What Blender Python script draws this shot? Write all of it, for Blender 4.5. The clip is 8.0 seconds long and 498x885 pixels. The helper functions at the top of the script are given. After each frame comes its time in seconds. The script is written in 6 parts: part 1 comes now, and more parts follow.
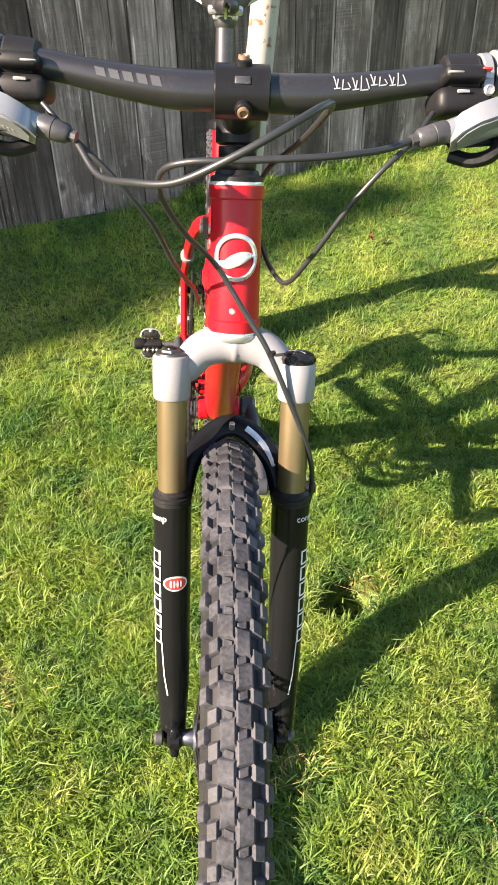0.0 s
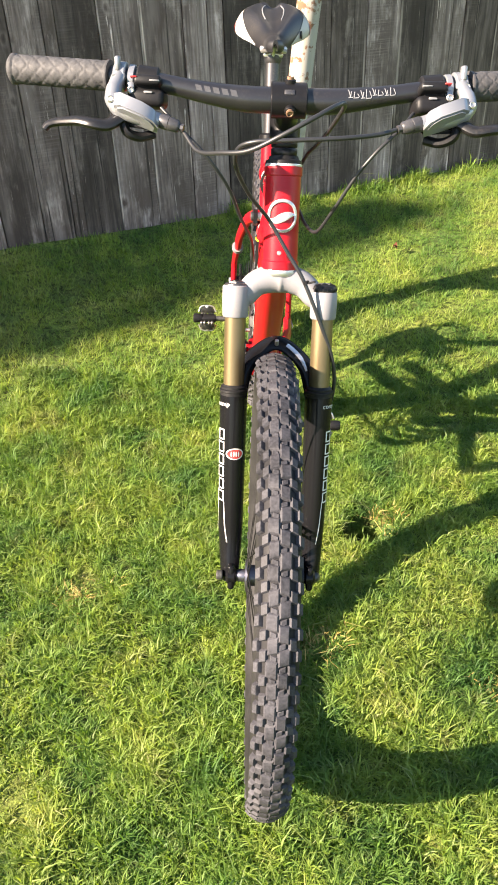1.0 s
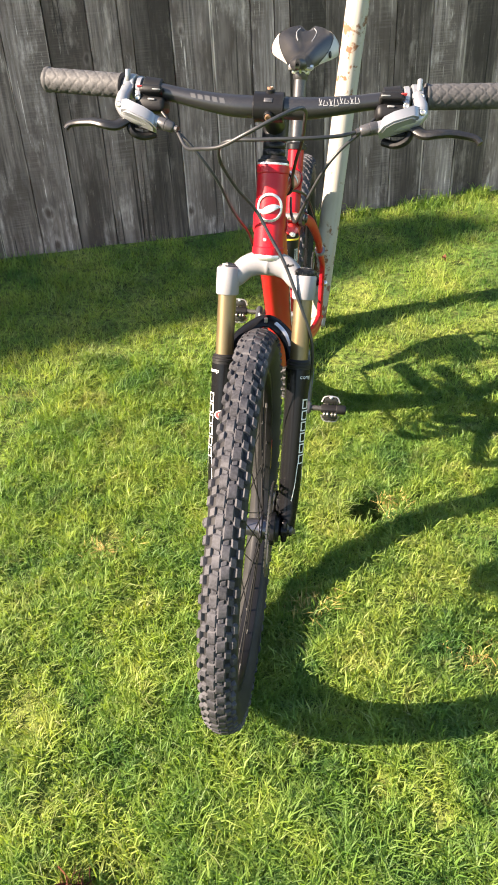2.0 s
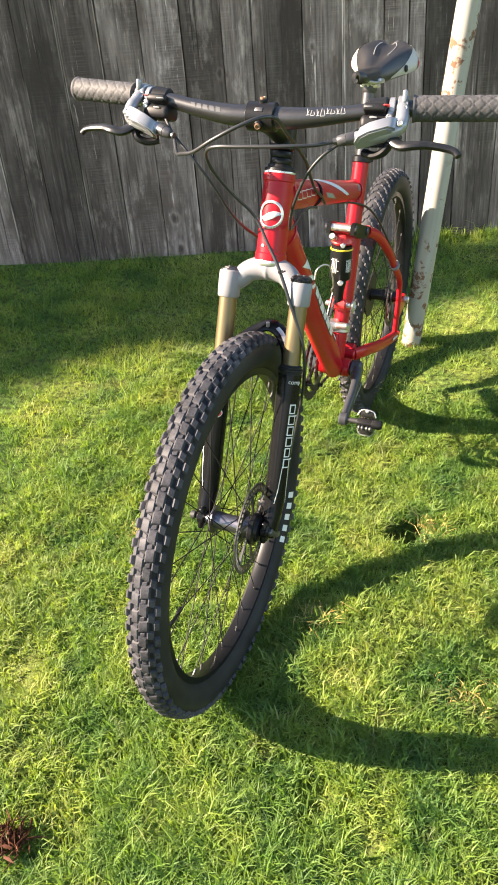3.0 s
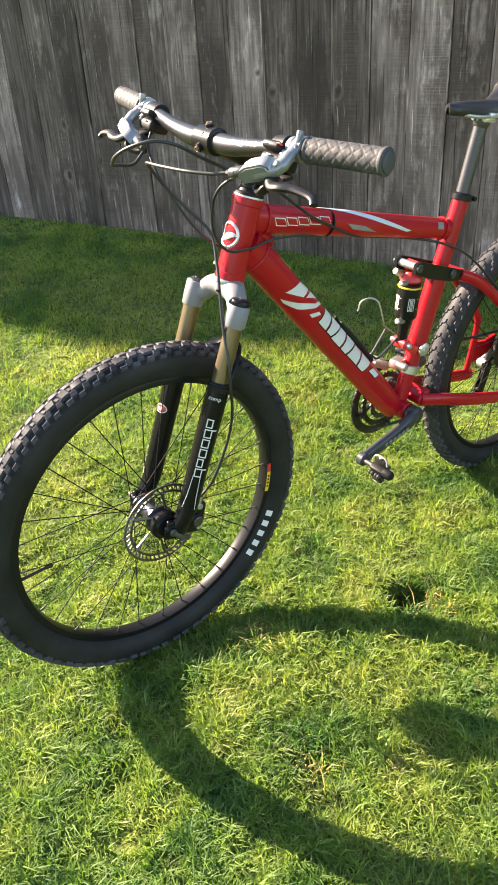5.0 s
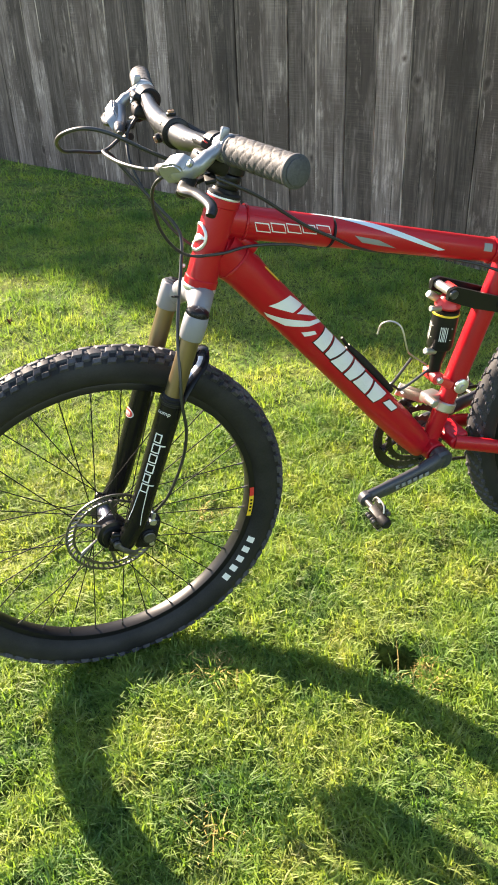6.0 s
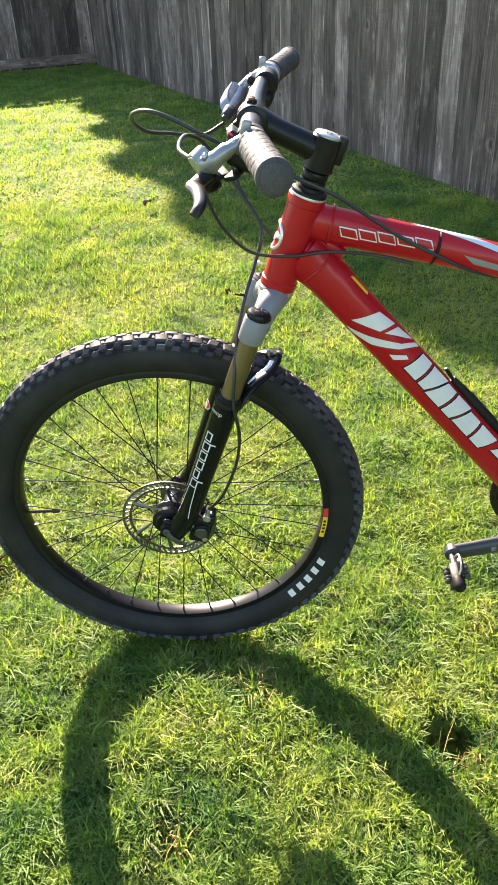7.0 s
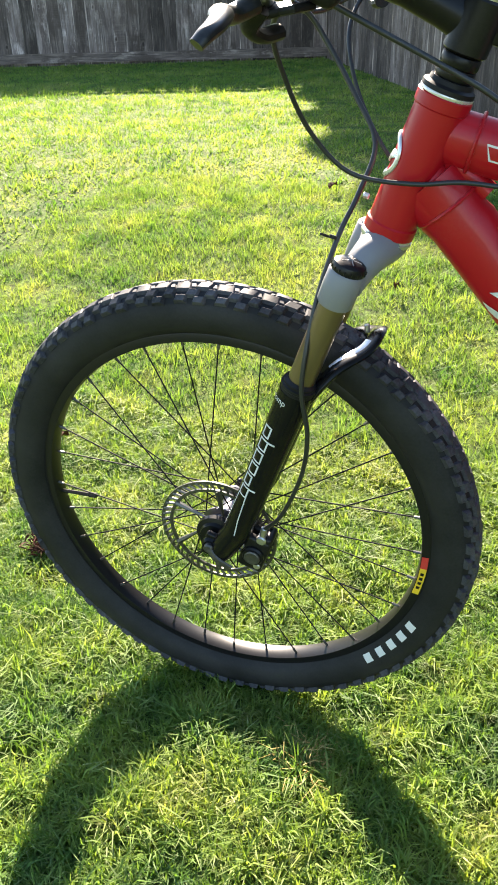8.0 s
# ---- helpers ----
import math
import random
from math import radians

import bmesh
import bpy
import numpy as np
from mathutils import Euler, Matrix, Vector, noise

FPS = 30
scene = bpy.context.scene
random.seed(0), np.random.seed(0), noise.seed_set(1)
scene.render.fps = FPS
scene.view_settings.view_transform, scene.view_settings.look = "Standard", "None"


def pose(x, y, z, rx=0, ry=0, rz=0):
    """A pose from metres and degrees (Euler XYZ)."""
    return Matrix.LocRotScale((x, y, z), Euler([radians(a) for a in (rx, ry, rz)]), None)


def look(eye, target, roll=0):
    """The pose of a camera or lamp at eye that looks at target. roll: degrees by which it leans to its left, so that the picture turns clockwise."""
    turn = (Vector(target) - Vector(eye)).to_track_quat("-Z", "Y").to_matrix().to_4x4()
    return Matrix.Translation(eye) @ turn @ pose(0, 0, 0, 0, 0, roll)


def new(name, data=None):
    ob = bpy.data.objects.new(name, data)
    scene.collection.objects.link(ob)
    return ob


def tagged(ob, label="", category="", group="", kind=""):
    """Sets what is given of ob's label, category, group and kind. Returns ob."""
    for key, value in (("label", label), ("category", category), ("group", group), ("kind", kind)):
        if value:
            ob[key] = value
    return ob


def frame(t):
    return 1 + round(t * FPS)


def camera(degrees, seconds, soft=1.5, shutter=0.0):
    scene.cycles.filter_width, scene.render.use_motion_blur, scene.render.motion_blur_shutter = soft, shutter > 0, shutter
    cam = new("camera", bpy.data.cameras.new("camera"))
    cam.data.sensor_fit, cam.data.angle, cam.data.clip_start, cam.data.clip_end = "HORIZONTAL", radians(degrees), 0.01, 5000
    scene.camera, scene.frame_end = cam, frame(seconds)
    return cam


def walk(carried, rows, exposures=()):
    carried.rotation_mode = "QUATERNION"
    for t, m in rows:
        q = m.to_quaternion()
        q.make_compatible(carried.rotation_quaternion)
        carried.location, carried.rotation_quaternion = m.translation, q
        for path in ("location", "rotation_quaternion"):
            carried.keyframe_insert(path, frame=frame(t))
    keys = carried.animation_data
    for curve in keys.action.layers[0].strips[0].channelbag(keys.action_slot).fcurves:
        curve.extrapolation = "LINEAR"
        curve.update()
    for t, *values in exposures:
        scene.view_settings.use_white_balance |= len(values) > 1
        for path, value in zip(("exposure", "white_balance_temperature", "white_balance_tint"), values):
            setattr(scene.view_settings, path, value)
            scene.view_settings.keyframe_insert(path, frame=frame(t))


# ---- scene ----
cam = camera(35.8, 8.0, soft=1.8)
PATH = [
    (0, (0.072, 0.001, 1.102), (0.002, 1.574, -0.132), -1.2),
    (0.5, (0.095, -0.159, 1.135), (-0.018, 1.438, -0.063), -1.8),
    (1, (0.076, -0.346, 1.153), (-0.081, 1.272, -0.012), -2.2),
    (1.5, (0.115, -0.473, 1.159), (-0.089, 1.161, 0.025), -2.5),
    (1.7, (0.164, -0.499, 1.169), (-0.103, 1.13, 0.041), -2.8),
    (2.8, (0.5, -0.467, 1.132), (-0.214, 1.066, 0.064), -4.3),
    (3, (0.55, -0.44, 1.141), (-0.25, 1.056, 0.081), -4.9),
    (3.5, (0.725, -0.39, 1.152), (-0.305, 0.978, 0.118), -5.5),
    (4, (0.916, -0.316, 1.158), (-0.313, 0.885, 0.135), -4.8),
    (4.5, (1.019, -0.151, 1.127), (-0.322, 0.927, 0.107), -4.2),
    (5, (1.098, 0.017, 1.141), (-0.368, 0.923, 0.126), -3.6),
    (5.2, (1.132, 0.101, 1.141), (-0.377, 0.928, 0.123), -3.2),
    (6.3, (1.127, 0.513, 1.114), (-0.557, 0.813, 0.079), -2.6),
    (6.5, (1.114, 0.59, 1.114), (-0.587, 0.741, 0.073), -2.7),
    (7, (1.075, 0.751, 1.108), (-0.615, 0.52, 0.064), -2.6),
    (7.5, (0.949, 0.8, 1.035), (-0.694, 0.33, -0.005), -1.4),
    (8, (0.785, 0.829, 0.934), (-0.799, 0.15, -0.08), -1.0),
]
walk(cam, [(t, look(eye, target, roll)) for t, eye, target, roll in PATH], exposures=[(0, 2.56, 6950, 10), (3, 2.67, 7050, 10), (5, 2.76, 7050, 10), (6.5, 2.80, 7000, 10), (8, 2.79, 6600, 7)])

# ---------------- world, sun ----------------
SUN_TRAVEL = Vector((0.7611, 0.4132, -0.5000)).normalized()
world = bpy.data.worlds.new("sky")
scene.world = world
world.use_nodes = True
wt = world.node_tree
wt.nodes.clear()
sky = wt.nodes.new("ShaderNodeTexSky")
sky.sky_type = "NISHITA"
sky.sun_disc = False
sky.sun_elevation = math.asin(-SUN_TRAVEL.z)
sky.sun_rotation = math.atan2(-SUN_TRAVEL.x, -SUN_TRAVEL.y)
sky.air_density, sky.dust_density, sky.ozone_density = 1.0, 0.6, 1.0
bgn = wt.nodes.new("ShaderNodeBackground")
bgn.inputs["Strength"].default_value = 0.071
wout = wt.nodes.new("ShaderNodeOutputWorld")
wt.links.new(sky.outputs["Color"], bgn.inputs["Color"])
wt.links.new(bgn.outputs["Background"], wout.inputs["Surface"])
sun = new("sun", bpy.data.lights.new("sun", "SUN"))
sun.data.energy = 4.8
sun.data.angle = radians(0.5)
sun.data.color = (1.0, 0.835, 0.70)
sun.matrix_world = look((0, 0, 6), Vector((0, 0, 6)) + SUN_TRAVEL)


# ---------------- material helpers ----------------
class Mat:
    """A node material under construction."""

    def __init__(self, name):
        self.m = bpy.data.materials.new(name)
        self.m.use_nodes = True
        self.t = self.m.node_tree
        self.b = self.t.nodes["Principled BSDF"]
        self.out = self.t.nodes["Material Output"]

    def n(self, kind, **values):
        node = self.t.nodes.new(kind)
        for key, v in values.items():
            node.inputs[key.replace("_", " ")].default_value = v
        return node

    def link(self, a, b):
        self.t.links.new(a, b)

    def set(self, **values):
        for key, v in values.items():
            self.b.inputs[key.replace("_", " ")].default_value = v
        return self

    def coords(self, scale=(1, 1, 1), which="Object"):
        c = self.n("ShaderNodeTexCoord")
        mp = self.n("ShaderNodeMapping")
        mp.inputs["Scale"].default_value = scale
        self.link(c.outputs[which], mp.inputs["Vector"])
        return mp.outputs["Vector"]

    def noise(self, vec, scale, detail=4.0, rough=0.55):
        nd = self.n("ShaderNodeTexNoise", Scale=scale, Detail=detail, Roughness=rough)
        self.link(vec, nd.inputs["Vector"])
        return nd.outputs["Fac"]

    def ramp(self, fac, stops):
        r = self.n("ShaderNodeValToRGB")
        e = r.color_ramp.elements
        while len(e) < len(stops):
            e.new(0.5)
        for el, (p, c) in zip(e, stops):
            el.position = p
            el.color = (*c, 1) if len(c) == 3 else c
        self.link(fac, r.inputs["Fac"])
        return r.outputs["Color"]

    def mix(self, fac, a, b, blend="MIX"):
        nd = self.n("ShaderNodeMix")
        nd.data_type, nd.blend_type = "RGBA", blend
        for sock, v in ((nd.inputs[0], fac), (nd.inputs[6], a), (nd.inputs[7], b)):
            if isinstance(v, bpy.types.NodeSocket):
                self.link(v, sock)
            elif isinstance(v, (int, float)):
                sock.default_value = v
            else:
                sock.default_value = (*v, 1)
        return nd.outputs[2]

    def math(self, op, a, b=0.0):
        nd = self.n("ShaderNodeMath")
        nd.operation = op
        for sock, v in ((nd.inputs[0], a), (nd.inputs[1], b)):
            if isinstance(v, bpy.types.NodeSocket):
                self.link(v, sock)
            else:
                sock.default_value = v
        return nd.outputs[0]

    def bump(self, height, strength=0.3, distance=0.002):
        nd = self.n("ShaderNodeBump", Strength=strength, Distance=distance)
        self.link(height, nd.inputs["Height"])
        self.link(nd.outputs["Normal"], self.b.inputs["Normal"])

    def base(self, col):
        self.link(col, self.b.inputs["Base Color"])

    def rough(self, fac, lo, hi):
        mr = self.n("ShaderNodeMapRange")
        mr.inputs["To Min"].default_value, mr.inputs["To Max"].default_value = lo, hi
        self.link(fac, mr.inputs["Value"])
        self.link(mr.outputs["Result"], self.b.inputs["Roughness"])


def coated(name, col, dust=0.10, rough=(0.22, 0.4), metal=0.0, coat=0.0, dustcol=(0.30, 0.26, 0.2), scale=60.0, spec=0.5):
    """Paint, plastic or metal with fine dust, scuffs and uneven gloss."""
    k = Mat(name)
    v = k.coords()
    big = k.noise(v, scale * 0.25, 3)
    fine = k.noise(v, scale * 6, 4)
    speck = k.ramp(k.math("MULTIPLY", big, fine), [(0.27, (0, 0, 0)), (0.42, (1, 1, 1))])
    c = k.mix(k.math("MULTIPLY", big, 0.25), col, tuple(min(1, x * 0.75) for x in col))
    c = k.mix(k.math("MULTIPLY", speck, dust), c, dustcol)
    k.base(c)
    k.rough(k.math("ADD", k.math("MULTIPLY", big, 0.5), k.math("MULTIPLY", fine, 0.5)), *rough)
    k.set(Metallic=metal, Coat_Weight=coat, Coat_Roughness=0.08, Specular_IOR_Level=spec)
    k.bump(fine, 0.04, 0.0005)
    return k.m


M_red = coated("red_paint", (0.36, 0.0058, 0.0130), 0.03, (0.26, 0.40), 0.0, 0.12, spec=0.24)
M_white = coated("white_paint", (0.195, 0.195, 0.208), 0.2, (0.35, 0.55), spec=0.35)
M_gold = coated("gold_anodised", (0.175, 0.133, 0.070), 0.05, (0.30, 0.45), 0.7)
M_forkblack = coated("black_fork_paint", (0.006, 0.006, 0.007), 0.0, (0.18, 0.28), 0.0, 0.0, spec=0.18)
M_black = coated("black_anodised", (0.008, 0.008, 0.009), 0.015, (0.26, 0.40), spec=0.22)
M_plastic = coated("black_plastic", (0.009, 0.009, 0.010), 0.03, (0.4, 0.6), spec=0.22)
M_silver = coated("silver_alloy", (0.62, 0.63, 0.65), 0.12, (0.28, 0.45), 0.85)
M_silverpaint = coated("silver_paint", (0.25, 0.26, 0.28), 0.10, (0.26, 0.40), 0.5)
M_steel = coated("steel", (0.50, 0.49, 0.47), 0.25, (0.3, 0.5), 0.9)
M_darksteel = coated("dark_steel", (0.085, 0.083, 0.08), 0.25, (0.35, 0.55), 0.7)
M_chrome = coated("chrome", (0.62, 0.62, 0.63), 0.05, (0.22, 0.35), 0.6)
M_copper = coated("rusty_bolt", (0.26, 0.155, 0.10), 0.3, (0.4, 0.6), 0.6)
M_cable = coated("cable_housing", (0.016, 0.017, 0.019), 0.02, (0.36, 0.5))
M_decal = coated("white_decal", (0.62, 0.62, 0.61), 0.12, (0.3, 0.45))
M_decalblue = coated("pale_blue_decal", (0.50, 0.60, 0.66), 0.1, (0.3, 0.45))
M_decalred = coated("red_decal", (0.55, 0.03, 0.03), 0.1, (0.3, 0.45))
M_decalyellow = coated("yellow_decal", (0.75, 0.50, 0.03), 0.1, (0.3, 0.45))
M_greydecal = coated("grey_decal", (0.20, 0.205, 0.21), 0.1, (0.35, 0.5))
M_saddleblack = coated("black_saddle_cover", (0.014, 0.014, 0.016), 0.06, (0.32, 0.5))
M_saddlewhite = coated("white_saddle_cover", (0.38, 0.36, 0.335), 0.3, (0.35, 0.5))


def make_rubber(name, col, dust, dustcol):
    k = Mat(name)
    v = k.coords()
    big = k.noise(v, 14, 4)
    fine = k.noise(v, 320, 3)
    d = k.ramp(k.math("ADD", k.math("MULTIPLY", big, 0.7), k.math("MULTIPLY", fine, 0.4)), [(0.42, (0, 0, 0)), (0.75, (1, 1, 1))])
    k.base(k.mix(k.math("MULTIPLY", d, dust), col, dustcol))
    k.rough(fine, 0.5, 0.75)
    k.set(Specular_IOR_Level=0.22)
    k.bump(fine, 0.15, 0.0006)
    return k.m


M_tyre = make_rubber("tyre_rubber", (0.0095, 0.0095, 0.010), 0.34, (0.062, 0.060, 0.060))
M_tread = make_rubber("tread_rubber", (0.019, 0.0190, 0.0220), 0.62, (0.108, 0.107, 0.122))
# same rubber darkened: the shade between front tread blocks is in its colour
M_gapshade = make_rubber("gap_shaded_rubber", (0.008, 0.008, 0.009), 0.4, (0.034, 0.033, 0.035))
M_carcass = make_rubber("dusty_carcass_rubber", (0.020, 0.020, 0.0215), 0.6, (0.085, 0.082, 0.086))
M_grip = make_rubber("grip_rubber", (0.036, 0.036, 0.038), 0.55, (0.122, 0.121, 0.124))


def make_wood():
    k = Mat("weathered_wood")
    info = k.n("ShaderNodeObjectInfo")
    rnd = info.outputs["Random"]
    c = k.n("ShaderNodeTexCoord")
    off = k.n("ShaderNodeCombineXYZ")
    k.link(k.math("MULTIPLY", rnd, 37.0), off.inputs["X"])
    k.link(k.math("MULTIPLY", rnd, 91.0), off.inputs["Z"])
    add = k.n("ShaderNodeVectorMath")
    k.link(c.outputs["Object"], add.inputs[0])
    k.link(off.outputs["Vector"], add.inputs[1])
    vec = add.outputs["Vector"]

    def stretched(sx, sz):
        mp = k.n("ShaderNodeMapping")
        mp.inputs["Scale"].default_value = (sx, sx, sz)
        k.link(vec, mp.inputs["Vector"])
        return mp.outputs["Vector"]

    knots = k.n("ShaderNodeTexVoronoi", Scale=1.0)
    knots.voronoi_dimensions = "2D"
    flat = k.n("ShaderNodeSeparateXYZ")
    k.link(vec, flat.inputs["Vector"])
    face = k.n("ShaderNodeCombineXYZ")
    k.link(k.math("MULTIPLY", flat.outputs["X"], 5.4), face.inputs["X"])
    k.link(k.math("MULTIPLY", flat.outputs["Z"], 3.6), face.inputs["Y"])
    k.link(face.outputs["Vector"], knots.inputs["Vector"])
    pick = k.n("ShaderNodeSeparateColor")
    k.link(knots.outputs["Color"], pick.inputs["Color"])
    few = k.math("MULTIPLY", k.math("SUBTRACT", pick.outputs["Red"], 0.12), 0.5)
    kd = k.math("ADD", k.math("ADD", knots.outputs["Distance"], k.math("MAXIMUM", few, 0.0)), k.math("MULTIPLY", k.math("SUBTRACT", k.noise(stretched(34, 22), 1.0, 4), 0.5), 0.16))
    grain = k.noise(stretched(30, 1.3), 3.0, 7, 0.66)
    fine = k.noise(stretched(170, 3.2), 3.0, 4, 0.7)
    wide = k.noise(stretched(6, 0.8), 2.0, 4, 0.6)
    blotch = k.noise(stretched(4.5, 1.6), 1.7, 6, 0.65)
    # the saw left fine marks across the grain
    saw = k.noise(stretched(3.0, 190.0), 1.0, 3, 0.7)
    patch = k.ramp(k.noise(stretched(9, 3.0), 1.0, 4), [(0.45, (0, 0, 0)), (0.62, (1, 1, 1))])
    col = k.ramp(grain, [(0.28, (0.040, 0.034, 0.030)), (0.43, (0.100, 0.087, 0.079)), (0.60, (0.188, 0.167, 0.153)), (0.78, (0.42, 0.385, 0.36))])
    col = k.mix(k.ramp(blotch, [(0.44, (0, 0, 0)), (0.58, (0.92, 0.92, 0.92))]), col, k.mix(fine, (0.026, 0.021, 0.018), (0.112, 0.093, 0.081)))
    col = k.mix(k.ramp(wide, [(0.55, (0, 0, 0)), (0.72, (0.45, 0.45, 0.45))]), col, k.mix(grain, (0.16, 0.142, 0.133), (0.40, 0.37, 0.35)))
    col = k.mix(k.math("MULTIPLY", fine, 0.35), col, (0.06, 0.05, 0.045), "MULTIPLY")
    sawf = k.math("MULTIPLY", k.ramp(saw, [(0.46, (0, 0, 0)), (0.62, (1, 1, 1))]), k.math("MULTIPLY", patch, 0.13))
    col = k.mix(sawf, col, (0.34, 0.325, 0.305))
    # bleached, scuffed places with ragged edges
    bleach = k.ramp(k.noise(stretched(9, 3.4), 1.0, 7, 0.68), [(0.56, (0, 0, 0)), (0.66, (0.6, 0.6, 0.6))])
    col = k.mix(k.math("MULTIPLY", bleach, k.ramp(grain, [(0.35, (0.15, 0.15, 0.15)), (0.6, (1, 1, 1))])), col, (0.40, 0.375, 0.35))
    # thin pale splinters and dark checks
    pale = k.ramp(k.noise(stretched(60, 2.2), 2.0, 5, 0.7), [(0.64, (0, 0, 0)), (0.69, (0.75, 0.75, 0.75))])
    col = k.mix(pale, col, (0.46, 0.44, 0.41))
    checks = k.ramp(k.noise(stretched(60, 0.9), 2.0, 3), [(0.31, (1, 1, 1)), (0.36, (0, 0, 0))])
    col = k.mix(k.math("MULTIPLY", checks, 0.85), col, (0.018, 0.015, 0.013))
    col = k.mix(k.ramp(kd, [(0.025, (0.9, 0.9, 0.9)), (0.05, (0.45, 0.45, 0.45)), (0.075, (0, 0, 0))]), col, (0.036, 0.027, 0.022))
    halo = k.ramp(kd, [(0.07, (0, 0, 0)), (0.10, (0.25, 0.25, 0.25)), (0.15, (0, 0, 0))])
    col = k.mix(k.math("MULTIPLY", halo, grain), col, (0.46, 0.43, 0.40))
    own = k.n("ShaderNodeSeparateXYZ")
    k.link(c.outputs["Object"], own.inputs["Vector"])
    # paler along the board's two long edges, broken up by noise
    rim = k.ramp(k.math("ABSOLUTE", own.outputs["X"]), [(0.0672, (0, 0, 0)), (0.0700, (0.8, 0.8, 0.8))])
    worn = k.ramp(k.noise(stretched(14, 2.2), 1.0, 3), [(0.50, (0, 0, 0)), (0.60, (1, 1, 1))])
    col = k.mix(k.math("MULTIPLY", rim, worn), col, (0.50, 0.47, 0.43))
    tone = k.ramp(rnd, [(0.0, (0.60, 0.52, 0.47)), (0.28, (0.97, 0.83, 0.76)), (0.58, (1.44, 1.25, 1.16)), (0.82, (1.82, 1.60, 1.52)), (1.0, (2.28, 2.02, 1.96))])
    k.base(k.mix(1.0, col, tone, "MULTIPLY"))
    k.set(Roughness=0.78, Specular_IOR_Level=0.35)
    k.bump(k.math("ADD", k.math("MULTIPLY", grain, 0.6), k.math("ADD", k.math("MULTIPLY", fine, 0.4), k.math("SUBTRACT", k.math("MULTIPLY", sawf, 0.5), checks))), 0.8, 0.002)
    return k.m


M_wood = make_wood()


def make_post():
    k = Mat("rusty_white_paint")
    v = k.coords()
    sep = k.n("ShaderNodeSeparateXYZ")
    k.link(v, sep.inputs["Vector"])
    n1 = k.noise(v, 34, 6, 0.62)
    n2 = k.noise(v, 9, 4)
    mp = k.n("ShaderNodeMapping")
    mp.inputs["Scale"].default_value = (60, 60, 5)
    k.link(v, mp.inputs["Vector"])
    streak = k.noise(mp.outputs["Vector"], 1.0, 5)
    band = k.ramp(sep.outputs["Z"], [(0.0, (0.13, 0.13, 0.13)), (0.28, (0.11, 0.11, 0.11)), (0.42, (0.02, 0.02, 0.02)), (0.66, (0.02, 0.02, 0.02)), (0.76, (0.115, 0.115, 0.115)), (0.90, (0.115, 0.115, 0.115)), (0.97, (0.03, 0.03, 0.03))])
    rust = k.ramp(k.math("ADD", k.math("ADD", k.math("MULTIPLY", n1, 0.55), k.math("MULTIPLY", n2, 0.45)), band), [(0.62, (0, 0, 0)), (0.655, (1, 1, 1))])
    paint = k.mix(streak, (0.37, 0.36, 0.335), (0.25, 0.235, 0.205))
    scuff = k.ramp(k.noise(v, 14, 5, 0.7), [(0.60, (0, 0, 0)), (0.68, (0.7, 0.7, 0.7))])
    paint = k.mix(scuff, paint, (0.24, 0.215, 0.18))
    rustc = k.mix(n1, (0.075, 0.034, 0.020), (0.21, 0.105, 0.055))
    halo = k.ramp(k.math("ADD", k.math("ADD", k.math("MULTIPLY", streak, 0.5), k.math("MULTIPLY", n2, 0.5)), band), [(0.58, (0, 0, 0)), (0.74, (0.5, 0.5, 0.5))])
    k.base(k.mix(rust, k.mix(halo, paint, (0.36, 0.27, 0.18)), rustc))
    k.rough(rust, 0.45, 0.85)
    k.bump(k.math("ADD", n1, k.math("MULTIPLY", rust, -0.5)), 0.3, 0.002)
    return k.m


M_post = make_post()


def make_leaf(name, a, b):
    k = Mat(name)
    geo = k.n("ShaderNodeNewGeometry")
    k.base(k.mix(geo.outputs["Random Per Island"], a, b))
    k.set(Roughness=0.7, Specular_IOR_Level=0.15)
    return k.m


def lawn_colour(k, vec):
    """Patches of the lawn: fresh, yellowed, mossy and bare."""
    big = k.noise(vec, 1.5, 4, 0.6)
    mid = k.noise(vec, 6.5, 4, 0.6)
    col = k.ramp(mid, [(0.34, (0.074, 0.160, 0.034)), (0.46, (0.150, 0.242, 0.045)), (0.57, (0.222, 0.304, 0.053)), (0.70, (0.312, 0.352, 0.086))])
    col = k.mix(k.ramp(big, [(0.30, (0.7, 0.7, 0.7)), (0.47, (0, 0, 0))]), col, (0.098, 0.198, 0.036))
    worn = k.noise(vec, 11.0, 5, 0.65)
    col = k.mix(k.ramp(worn, [(0.56, (0, 0, 0)), (0.68, (0.65, 0.65, 0.65))]), col, (0.150, 0.160, 0.050))
    return k.mix(k.ramp(big, [(0.52, (0, 0, 0)), (0.72, (0.6, 0.6, 0.6))]), col, (0.315, 0.340, 0.098))


